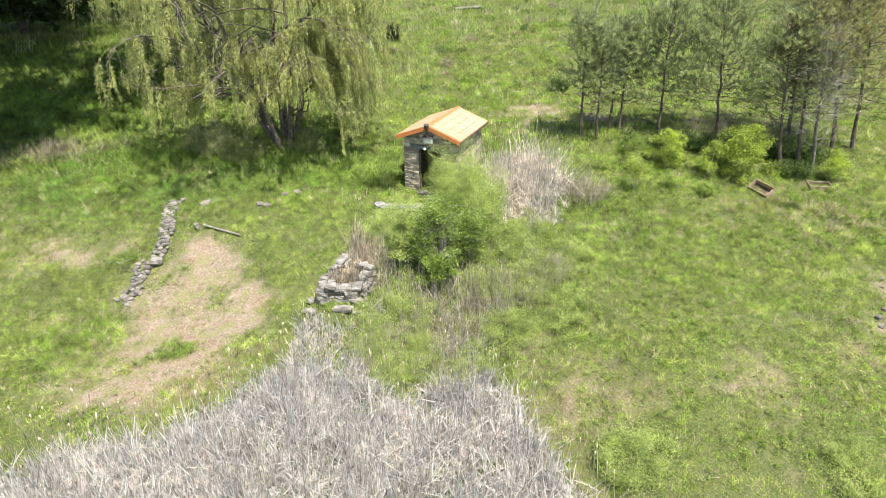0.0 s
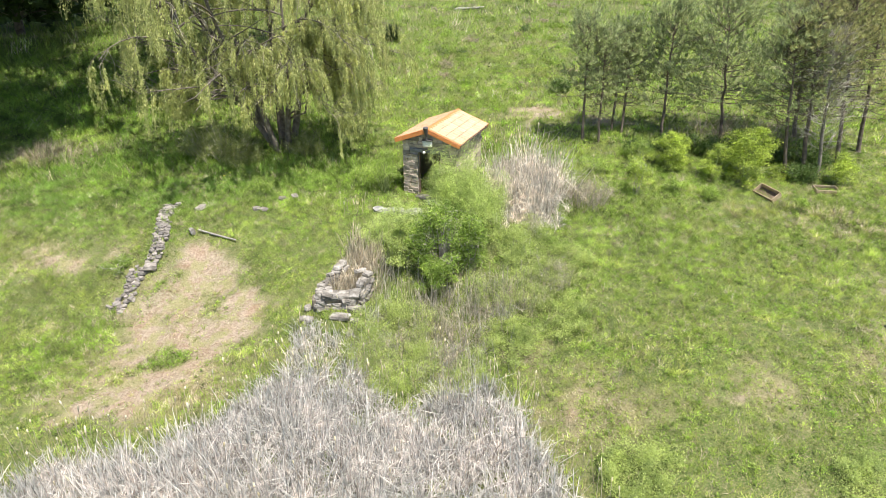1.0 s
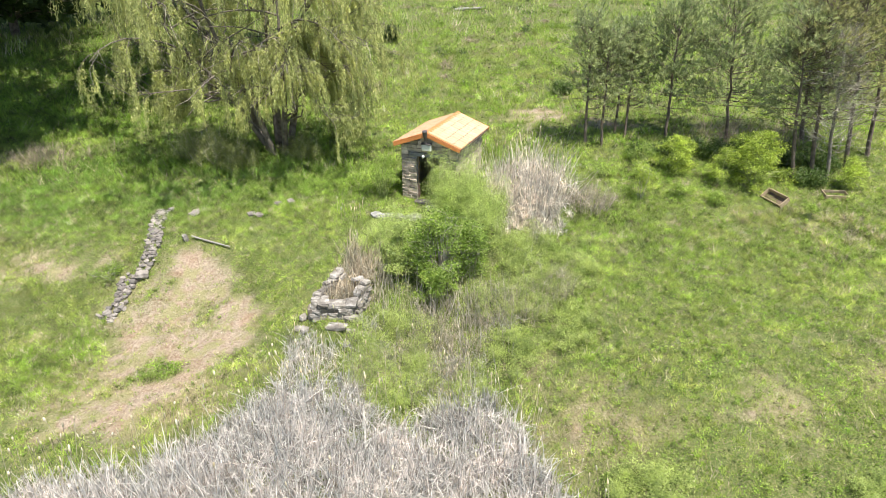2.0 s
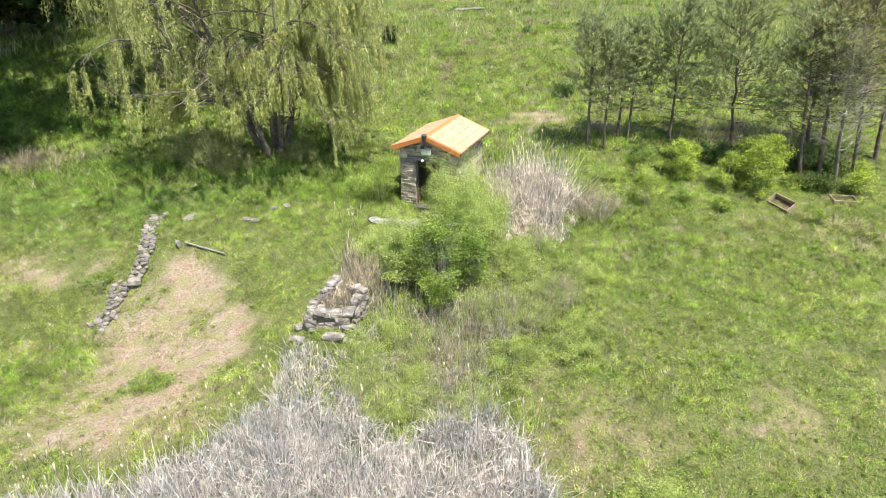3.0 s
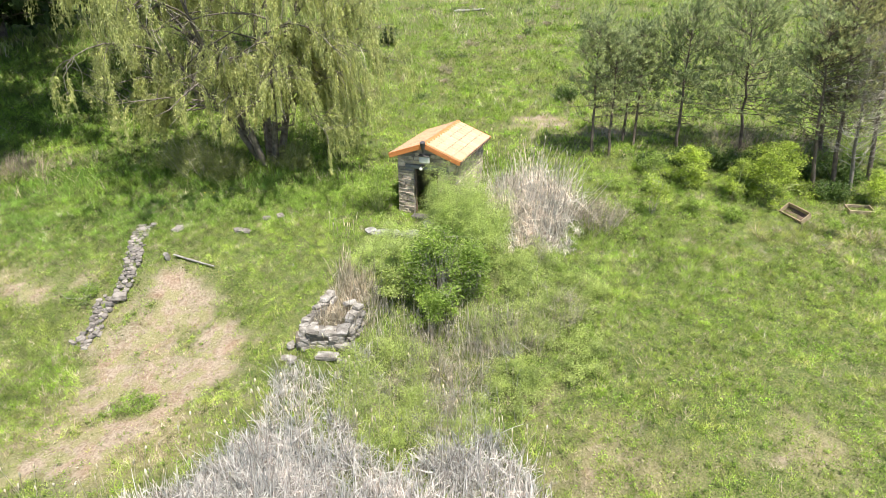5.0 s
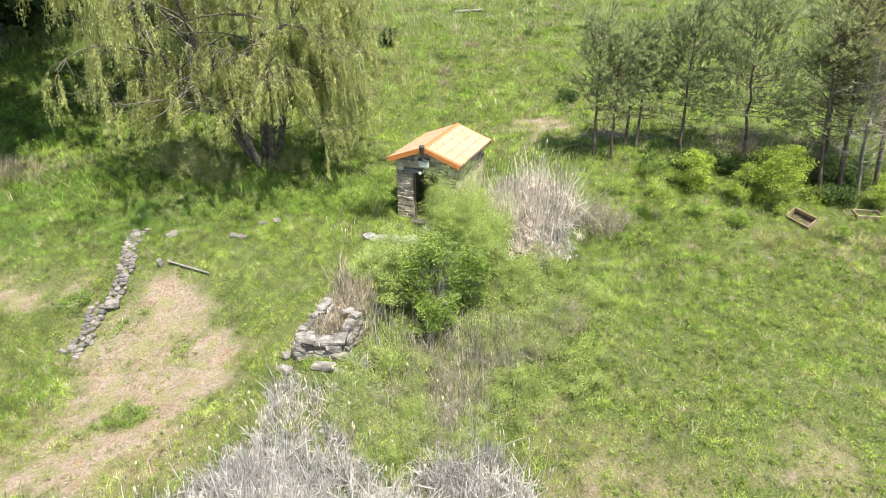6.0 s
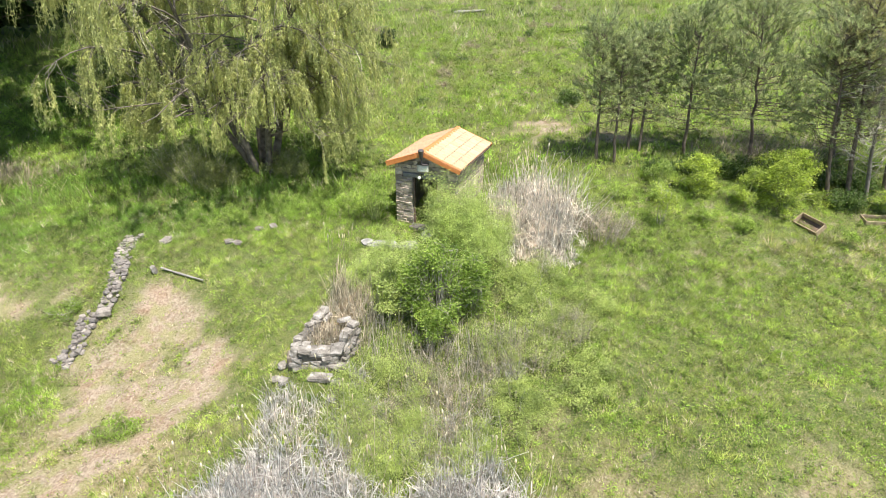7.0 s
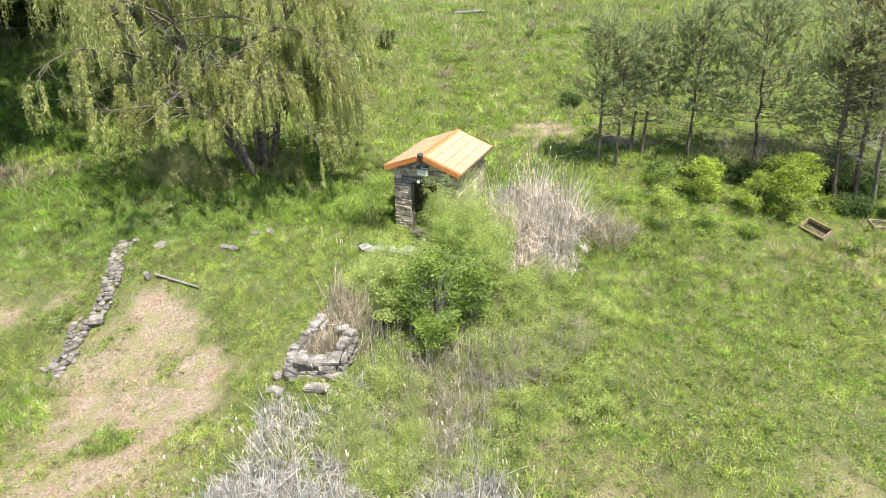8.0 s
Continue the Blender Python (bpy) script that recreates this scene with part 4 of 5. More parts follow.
loose_stone(-11.2, 20.45, 1.35, "broad flat stone on the tumbled wall", 20, up=0.12)


def log(x0, y0, x1, y1, rad, label, name="fallen_log", z_up=0.1):
    r = np.random.default_rng(int(abs(x0 * 100)))
    f = np.linspace(0, 1, 9)
    x, y = x0 + (x1 - x0) * f, y0 + (y1 - y0) * f
    p = np.c_[x, y, terrain(x, y)[0] + (terrain(x, y)[-1] - terrain(x, y)[0]) * f + z_up + 0.006 * r.normal(size=9)][None]
    v, t = tubes(p, (rad * (1.0 - 0.35 * f) * (1 + 0.1 * r.normal(size=9)))[None], 8)
    ob = new(name, tri_mesh(name, v, t, M_DEADWOOD, shade_smooth=True))
    return tagged(ob, label, "log")


log(-9.75, 21.95, -8.15, 21.4, 0.045, "grey weathered log lying in the grass", z_up=0.12)
log(1.4, 60.2, 4.2, 60.6, 0.16, "bleached fallen trunk far up the meadow")


SLAB = rounded_stone("flat_stone", 1.15, 0.6, 0.24, np.random.default_rng(46), M_CONCRETE, 0.7)
for x, y, sx, sy, turn in ((-2.1, 23.15, 0.8, 0.75, -8), (-1.25, 23.05, 0.65, 0.7, 10), (-0.45, 23.75, 0.5, 0.7, 30), (-2.75, 23.3, 0.35, 0.6, 25)):
    flat = new("flat_stone", SLAB)
    flat.matrix_world = pose(x, y, ground_z(x, y) + 0.05, 4, -2, turn) @ Matrix.Diagonal((sx, sy, 1.0, 1))
    tagged(flat, "pale flat stone slab before the hut", "stone", "slabs before the hut")


# ---------------------------------------------------------------- reeds
def reeds(name, x, y, tall, per, r, label, material=None, messy=0.5, thick=1.0, slant=1.0):
    """Dead cattail clumps: flat leaves, most of them snapped over and crossing."""
    n = len(x) * per
    x, y = np.repeat(x, per) + r.normal(size=n) * 0.07, np.repeat(y, per) + r.normal(size=n) * 0.07
    tall = np.repeat(tall, per) * (0.35 + 0.65 * r.random(n))
    start = np.c_[x, y, terrain(x, y) - 0.02]
    a = r.random(n) * 2 * np.pi
    tilt = (np.abs(r.normal(size=n)) * 0.35 + (r.random(n) < 0.3) * 0.9) * slant
    p = shoots(start, np.c_[np.cos(a) * tilt, np.sin(a) * tilt, np.ones(n)], tall, 5, 0.02, 0.06, r)
    snap = r.random(n) < messy
    b = r.random(n) * 2 * np.pi
    out = unit(np.c_[np.cos(b), np.sin(b), -0.25 + 0.55 * r.normal(size=n)])
    fold = (tall * (0.3 + 0.5 * r.random(n)))[:, None] * out
    p[:, 4] = np.where(snap[:, None], p[:, 2] + fold, p[:, 4])
    p[:, 3] = np.where(snap[:, None], p[:, 2] + fold * 0.45 + [0, 0, 0.03], p[:, 3])
    w = np.array([0.022, 0.027, 0.030, 0.026, 0.010])[None, :] * (0.6 + 0.7 * r.random((n, 1))) * thick
    c = r.random(n) * 2 * np.pi
    v, t = strips(p, w, unit(np.c_[np.cos(c), np.sin(c), 0.3 * r.normal(size=n)]))
    return tagged(new(name, tri_mesh(name, v, t, material or M_REED)), label, "reeds", kind="stuff")


def cattails(name, x, y, tall, r, label):
    """Upright stalks that carry a ragged club of pale down."""
    n = len(x)
    start = np.c_[x, y, terrain(x, y)]
    p = shoots(start, np.c_[r.normal(size=(n, 2)) * 0.10, np.ones(n)], tall, 4, 0.0, 0.03, r)
    stalks = tubes(p, np.full((n, 4), 0.006), 3)
    d = unit(p[:, 3] - p[:, 2])
    club = p[:, 3][:, None, :] + d[:, None, :] * (np.array([-0.02, 0.02, 0.08, 0.13, 0.16])[None, :] * (0.6 + 0.6 * r.random((n, 1))))[..., None]
    heads = tubes(club, np.array([0.004, 0.019, 0.024, 0.017, 0.004])[None, :] * (0.6 + 0.7 * r.random((n, 1))), 6)
    tagged(new(name + "_stalks", tri_mesh(name + "_stalks", *stalks, M_TAN)), "thin dry cattail stalks", "cattails", kind="stuff")
    return tagged(new(name, tri_mesh(name, *heads, M_FLUFF)), label, "cattails", kind="stuff")


def reed_edge(x):
    return np.interp(x, [-14, -11.7, -7.6, -5.0, -2.9, -2.3, -1.8, -1.2, -0.6, 0.3, 1.5, 2.6, 3.3, 4.5], [10.4, 11.3, 12.8, 14.6, 15.9, 15.2, 14.5, 14.4, 15.0, 15.6, 14.9, 12.8, 11.0, 8.5])


RR = np.random.default_rng(77)
rx, ry = RR.uniform(-14, 4.8, 9000), RR.uniform(9.4, 17.2, 9000)
rough_edge = reed_edge(rx) + 1.6 * (fbm(rx, ry, 1.1, 91) - 0.5)
gap = smooth(0.33, 0.5, fbm(rx, ry, 0.9, 95, 3))
inside = (ry < rough_edge) & (RR.random(9000) < smooth(-0.3, 1.3, rough_edge - ry) * (0.25 + 0.75 * gap))
reeds("dead_reeds", rx[inside], ry[inside], 1.0 + 0.6 * smooth(0.0, 2.2, rough_edge[inside] - ry[inside]), 10, RR, "dense bed of bleached dead cattail reeds", messy=0.6, thick=0.68, slant=0.75)
k = RR.random(9000) < 0.014 + 0.06 * (np.abs(ry - rough_edge) < 0.9)
k &= ry < rough_edge + 0.8
cattails("cattail_heads", rx[k], ry[k], 0.9 + 0.6 * RR.random(k.sum()), RR, "fluffy pale cattail heads above the reed bed")
# stand beside the hut
hx = np.r_[3.0 + RR.normal(size=170) * 0.6, 3.75 + RR.normal(size=170) * 0.6, 3.4 + RR.normal(size=120) * 0.5]
hy = np.r_[24.4 + RR.normal(size=170) * 0.8, 23.1 + RR.normal(size=170) * 0.8, 22.2 + RR.normal(size=120) * 0.45]
reeds("hut_reeds", hx, hy, 0.5 + 3.3 * fbm(hx, hy, 0.6, 99, 2) ** 1.4 * smooth(21.3, 23.6, hy), 14, RR, "bleached broken reeds beside the stone hut", M_HUTREED, messy=0.62, thick=0.75, slant=0.55)
hx, hy = np.r_[3.0 + RR.normal(size=42) * 0.9, 3.9 + RR.normal(size=14) * 0.5], np.r_[25.2 + RR.normal(size=42) * 0.8, 23.2 + RR.normal(size=14) * 0.6]
cattails("hut_cattails", hx, hy, 1.4 + 0.9 * RR.random(56), RR, "tall stalks with fluffy cattail heads by the hut")
cattails("slab_cattails", -3.4 + RR.normal(size=12) * 0.5, 23.3 + RR.normal(size=12) * 0.4, 0.3 + 0.3 * RR.random(12), RR, "short stalks with white heads near the slab")
# around the ruin and above the bed
ux, uy = np.r_[-3.1 + RR.normal(size=110) * 0.32, RR.uniform(-4.1, -3.1, 70)], np.r_[20.0 + RR.normal(size=110) * 0.75, RR.uniform(18.3, 19.3, 70)]
reeds("ruin_reeds", ux, uy, np.r_[np.full(110, 1.15), np.full(70, 0.85)], 9, RR, "dry brown reeds growing out of the ruin", M_TAN, 0.4, 0.7, 0.4)
ux, uy = RR.uniform(-5.0, 2.2, 900), RR.uniform(14.6, 18.0, 900)
gap = (fbm(ux, uy, 0.9, 97, 3) > 0.5) & ((ux > -2.8) | (uy < 17.0))
reeds("thin_dead_stems", ux[gap], uy[gap], np.full(gap.sum(), 0.8), 7, RR, "scattered thin dead stems above the reed bed", messy=0.4, thick=0.55)
cattails("stray_cattails", RR.uniform(-5.5, 2.2, 26), RR.uniform(14.5, 17.4, 26), 0.6 + 0.5 * RR.random(26), RR, "scattered stalks with pale cattail heads")


ux, uy = np.r_[RR.normal(-0.5, 1.1, 100), RR.normal(1.4, 1.0, 80), RR.normal(-2.3, 0.35, 60)], np.r_[RR.normal(18.8, 0.6, 100), RR.normal(18.1, 0.7, 80), RR.normal(19.6, 0.6, 60)]
reeds("bare_stems", ux, uy, 0.8 + 0.8 * RR.random(240), 4, RR, "grey leafless upright stems in front of the bush", M_BARESTEM, 0.12, 0.45, 0.4)


# ---------------------------------------------------------------- shrubs
def shrub(name, x, y, tall, wide, stems, per_stem, leaf, material, seed, label, stem_mat=None, fall=0.02, low=0.25, spread=0.12, flat=0.5, category="shrub", twigs=7, clump=0.0, loose=0.0, level=1.3, thick=1.0):
    """Many arching stems with twigs, each twig set with leaves."""
    r = np.random.default_rng(seed)
    z = ground_z(x, y)
    s = thing(name, (x, y, z), label, category)
    a = r.random(stems) * 2 * np.pi
    q = np.sqrt(r.random(stems))
    foot = np.c_[np.cos(a) * q * wide * (0.18 + 0.3 * loose), np.sin(a) * q * wide * (0.18 + 0.3 * loose), np.zeros(stems) - 0.05]
    foot[:, 2] += terrain(x + foot[:, 0], y + foot[:, 1]) - z
    lean = q * wide / tall * (0.42 - 0.27 * loose)
    main = shoots(foot, np.c_[np.cos(a) * lean, np.sin(a) * lean, np.ones(stems)], tall * (0.65 - 0.35 * loose + (0.4 + 0.4 * loose) * r.random(stems)) * (1 - 0.25 * q), 6, fall, 0.07, r)
    tw_at, tw_d = along(main, twigs, r, low, 1.0)
    tw = shoots(tw_at, tw_d * 0.6 + unit(r.normal(size=tw_at.shape)) * 0.8 + [0, 0, 0.25], tall * 0.22 * (0.5 + r.random(len(tw_at))), 4, fall, 0.12, r)
    rad = np.linspace(1, 0.35, 6)[None, :] * (0.007 + 0.004 * tall) * thick * (0.6 + 0.6 * r.random((stems, 1)))
    flat_side = unit(np.cross(tw[:, -1] - tw[:, 0], r.normal(size=(len(tw), 3))))
    wood = join(tubes(main, rad, 4), strips(tw, np.linspace(0.012, 0.005, 4)[None, :].repeat(len(tw), 0) * thick, flat_side))
    tagged(attach("stemwork", tri_mesh("stemwork", *wood, stem_mat or M_STEM), s, "thin greyish stems"), kind="stuff")
    at, d = along(tw, per_stem, r, 0.1 + 0.6 * clump, 1.0)
    at = at + r.normal(size=at.shape) * spread * np.array([1, 1, flat])
    way = d * 0.4 + r.normal(size=at.shape) * [0.7, 0.7, 0.35]
    if leaf < 0.06:
        v, t = slips(at, way, leaf * (0.7 + 0.9 * r.random(len(at))), leaf * 0.55, r, level)
    else:
        v, t = leaves(at, way, leaf * (0.6 + 0.8 * r.random(len(at))), leaf * 0.5, r, level)
    attach("foliage", tri_mesh("foliage", v, t, material), s)
    return s


def clump_bush(name, x, y, tall, wide, clumps, per, leaf, material, seed, label, deep=1.0, category="shrub", lift=0.03):
    """A bush of leafy sprays with dark gaps between them, each spray at the end of a stem."""
    r = np.random.default_rng(seed)
    z = ground_z(x, y)
    s = thing(name, (x, y, z), label, category)
    a = r.random(clumps) * 2 * np.pi
    up = r.random(clumps) ** 0.8
    q = np.sqrt(np.clip(1 - up ** 2.2, 0, 1)) * (0.55 + 0.45 * r.random(clumps)) * (0.82 + 0.25 * np.sin(3 * a + seed))
    c = np.c_[np.cos(a) * q * wide / 2, np.sin(a) * q * wide / 2 * deep, tall * (lift + (0.93 - lift) * up * (0.8 + 0.25 * r.random(clumps)))]
    foot = np.c_[c[:, :2] * 0.22, np.full(clumps, -0.06)]
    foot[:, 2] += terrain(x + foot[:, 0], y + foot[:, 1]) - z
    f = np.linspace(0, 1, 5)[None, :, None]
    stems = foot[:, None] * (1 - f) + c[:, None] * f + np.array([0, 0, 1.0]) * (0.12 * tall * np.sin(np.pi * f)) + 0.03 * r.normal(size=(clumps, 5, 3))
    rad = (0.22 + 0.20 * r.random(clumps)) * (wide / 3) ** 0.5
    tw = shoots(np.repeat(c, 7, 0), unit(r.normal(size=(clumps * 7, 3))) + [0, 0, 0.4], np.repeat(rad, 7) * 1.25, 4, 0.05, 0.12, r)
    wood = join(tubes(stems, np.linspace(0.018, 0.008, 5)[None, :].repeat(clumps, 0), 4), strips(tw, np.linspace(0.010, 0.004, 4)[None, :].repeat(len(tw), 0), unit(np.cross(tw[:, -1] - tw[:, 0], r.normal(size=(len(tw), 3))))))
    tagged(attach("stemwork", tri_mesh("stemwork", *wood, M_STEM if material is M_BUSH_DARK else M_GREENSTEM), s, "thin woody stems"), kind="stuff")
    n = clumps * per
    out = unit(r.normal(size=(n, 3)) + [0, 0, 0.45])
    at = np.repeat(c, per, 0) + out * (np.repeat(rad, per) * r.random(n) ** 0.45)[:, None] * [1.15, 1.15, 0.62]
    v, t = leaves(at, out * [1, 1, 0.3] + r.normal(size=(n, 3)) * [0.6, 0.6, 0.3], leaf * (0.6 + 0.8 * r.random(n)), leaf * 0.55, r, 1.6)
    attach("foliage", tri_mesh("foliage", v, t, material), s)
    return s


clump_bush("bramble_bush", -0.15, 20.1, 2.6, 3.6, 70, 156, 0.085, M_BUSH_DARK, 201, "large dense dark green bush in the gully")
clump_bush("bramble_bush", -1.55, 20.35, 1.9, 1.9, 27, 132, 0.08, M_THICKET, 202, "lighter green bush beside the ruined wall")
clump_bush("bramble_bush", 0.95, 20.15, 1.9, 1.7, 27, 138, 0.085, M_BUSH_DARK, 203, "rounded green bush edge in the gully")
clump_bush("bramble_bush", -0.35, 19.2, 1.45, 1.7, 21, 144, 0.075, M_WEED, 209, "bright leafy bush before the dark one")
shrub("young_willow_shrub", 0.6, 23.3, 2.65, 1.9, 72, 89, 0.040, M_BUSH_LIGHT, 204, "feathery light green willow shrub before the hut door", low=0.1, loose=1.0, level=1.8, thick=0.6, stem_mat=M_GREENSTEM)
shrub("young_willow_shrub", 1.3, 23.0, 1.78, 2.30, 60, 46, 0.040, M_BUSH_LIGHT, 205, "feathery pale green willow shrub beside reeds", low=0.1, loose=1.0, level=1.8, thick=0.6, stem_mat=M_GREENSTEM)
shrub("young_willow_shrub", 0.7, 22.0, 1.58, 2.99, 66, 46, 0.040, M_BUSH_LIGHT, 230, "pale green feathery thicket behind the dark bush", low=0.1, loose=1.0, level=1.8, thick=0.6, stem_mat=M_GREENSTEM)
shrub("young_willow_shrub", -1.7, 21.5, 1.25, 2.76, 72, 49, 0.040, M_BUSH_LIGHT, 206, "pale green feathery shrub before the slab", low=0.1, loose=1.0, level=1.8, thick=0.6, stem_mat=M_GREENSTEM)
shrub("leafy_thicket", -1.7, 17.2, 1.31, 2.53, 60, 40, 0.040, M_THICKET, 207, "low feathery green shrub below the ruin", low=0.1, loose=1.0, level=1.8, thick=0.6, stem_mat=M_GREENSTEM)
shrub("leafy_thicket", 2.2, 19.2, 1.2, 2.7, 54, 34, 0.040, M_THICKET, 208, "light green thicket in the gully", low=0.1, loose=1.0, level=1.8, thick=0.6, stem_mat=M_GREENSTEM)
shrub("leafy_thicket", 3.4, 17.6, 0.84, 2.99, 66, 33, 0.040, M_THICKET, 231, "low light green thicket at the gully edge", low=0.1, loose=1.0, level=1.8, thick=0.6, stem_mat=M_GREENSTEM)
shrub("leafy_thicket", -0.6, 15.8, 1.16, 1.95, 42, 39, 0.040, M_THICKET, 232, "light green shoots among dead reeds", low=0.1, loose=1.0, level=1.8, thick=0.6, stem_mat=M_GREENSTEM)
shrub("leafy_thicket", 4.75, 11.2, 0.8, 1.6, 42, 40, 0.040, M_THICKET, 233, "light green shoots at the edge of the reed bed", low=0.1, loose=1.0, level=1.8, thick=0.6, stem_mat=M_GREENSTEM)
for q, (x, y, t, w) in enumerate(((9.9, 10.2, 0.6, 1.6), (-1.8, 15.3, 0.7, 1.2), (2.9, 20.7, 0.9, 1.9), (4.3, 19.3, 0.7, 2.0), (1.9, 16.5, 0.8, 1.8), (-2.6, 16.3, 0.9, 1.5), (0.6, 15.4, 0.8, 1.2))):
    shrub("leafy_thicket", x, y, t, w, 44, 34, 0.040, M_THICKET, 760 + q, "low light green feathery thicket in the gully", low=0.1, loose=1.0, level=1.8, thick=0.6, stem_mat=M_GREENSTEM)
shrub("budding_brush", 5.85, 23.2, 1.15, 2.1, 80, 11, 0.036, M_BUSH_BROWN, 211, "low brown budding brush in green grass", low=0.1, loose=0.6, stem_mat=M_BARESTEM)
shrub("sapling", 8.05, 23.6, 2.1, 0.55, 4, 36, 0.075, M_BUSH_YELLOW, 212, "slender young sapling with yellow-green leaves", low=0.3, category="sapling")
clump_bush("yellow_green_bush", 10.15, 25.8, 1.6, 2.0, 30, 132, 0.08, M_BUSH_YELLOW, 214, "bright yellow-green leafy bush under the pines")
clump_bush("yellow_green_bush", 12.95, 24.6, 2.2, 2.9, 62, 144, 0.08, M_BUSH_YELLOW, 215, "dense bright yellow-green bush beside the crate", lift=0.0)
clump_bush("yellow_green_bush", 11.65, 24.6, 1.55, 1.5, 18, 102, 0.07, M_BUSH_YELLOW, 216, "airy yellow-green bush in the hedge row")
clump_bush("yellow_green_bush", 16.3, 23.8, 1.3, 1.5, 20, 108, 0.075, M_BUSH_YELLOW, 217, "small bright bush behind the second crate")
clump_bush("leafy_bush", 8.9, 26.6, 1.0, 1.4, 14, 95, 0.065, M_WEED, 235, "small green bush at the foot of the pines")
clump_bush("leafy_bush", -2.6, 25.0, 1.9, 1.9, 26, 95, 0.065, M_WEED, 218, "green leafy bush against the hut wall")
clump_bush("leafy_bush", -3.6, 25.4, 0.9, 1.8, 18, 95, 0.065, M_WEED, 236, "low leafy green bush near the hut")
clump_bush("leafy_bush", -8.0, 24.4, 0.9, 1.6, 16, 95, 0.065, M_WEED, 219, "low green leafy bush by the stones")
for q, (x, y, t, w) in enumerate(((-10.7, 28.7, 2.0, 2.8), (-9.7, 28.3, 1.2, 1.8), (-6.8, 29.0, 1.2, 1.6), (-12.0, 29.6, 1.8, 2.4))):
    shrub("willow_brush", x, y, t, w, 46, 26, 0.055, M_WILLOWBRUSH, 780 + q, "drooping olive-green brush at the foot of the willow", low=0.15, fall=0.10, loose=0.5, level=1.0, thick=0.9, stem_mat=M_BARESTEM)
clump_bush("leafy_bush", -12.5, 20.6, 0.5, 1.1, 11, 95, 0.065, M_BUSH_DARK, 237, "low dark green clump beside the stone line")
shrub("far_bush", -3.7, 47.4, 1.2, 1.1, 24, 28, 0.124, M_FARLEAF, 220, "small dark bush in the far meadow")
shrub("far_bush", 7.1, 36.4, 0.9, 1.2, 24, 26, 0.09, M_DARK_SHADED, 221, "dark round bush beside the soil track")


# Low dark shrubs whose leaf colour also carries the shade band under the pines.
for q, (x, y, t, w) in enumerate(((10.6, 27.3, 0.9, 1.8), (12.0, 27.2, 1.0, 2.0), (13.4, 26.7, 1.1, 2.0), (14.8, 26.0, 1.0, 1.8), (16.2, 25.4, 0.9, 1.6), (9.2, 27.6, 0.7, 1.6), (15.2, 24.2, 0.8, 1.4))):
    shrub("shaded_undergrowth", x, y, t, w, 24, 26, 0.085, M_DARK_SHADED, 700 + q, "dark green undergrowth at the foot of the pines, their shade in its colour", low=0.1)
for q, (x, y, t, w) in enumerate(((8.6, 25.1, 0.6, 1.5), (6.9, 25.6, 0.5, 1.6), (7.4, 24.0, 0.4, 1.2), (9.6, 23.6, 0.5, 1.0), (13.9, 21.8, 0.6, 0.9), (10.9, 23.0, 0.5, 0.9))):
    clump_bush("leafy_bush", x, y, t, w, 10, 80, 0.065, M_WEED, 720 + q, "low bright green leafy bush on the slope")


for q, (x, y) in enumerate(((-0.4, 18.3), (0.7, 17.5), (1.6, 18.4), (-0.9, 17.3), (0.3, 16.6), (2.7, 18.1), (3.7, 18.7), (-1.5, 16.7), (-2.3, 15.8), (-0.2, 15.7))):
    shrub("bare_brush", x, y, 1.15 - 0.1 * (q > 2), 1.6, 46, 5, 0.04, M_BUSH_BROWN, 740 + q, "grey-brown nearly leafless brush in the gully", low=0.15, loose=0.9, stem_mat=M_BARESTEM, thick=0.7)


def meadow_shrubs():
    r = np.random.default_rng(240)
    kinds = [("brown_meadow_shrub", M_BUSH_BROWN, "low brownish shrub in the far meadow"), ("green_meadow_shrub", M_WEED, "low green shrub in the far meadow"), ("dark_meadow_shrub", M_DARK_SHADED, "small dark shrub in the far meadow")]
    for q in range(84):
        y = 37 + 28 * r.random()
        x = r.uniform(-0.12, 0.55 if q % 2 else 0.22) * y
        name, material, label = kinds[int(r.choice(3, p=[0.36, 0.54, 0.10]))]
        shrub(name, x, y, 0.3 + 0.35 * r.random(), 1.0 + 1.8 * r.random(), 9, 9, 0.10, material, 600 + q, label, low=0.1, twigs=5)


meadow_shrubs()


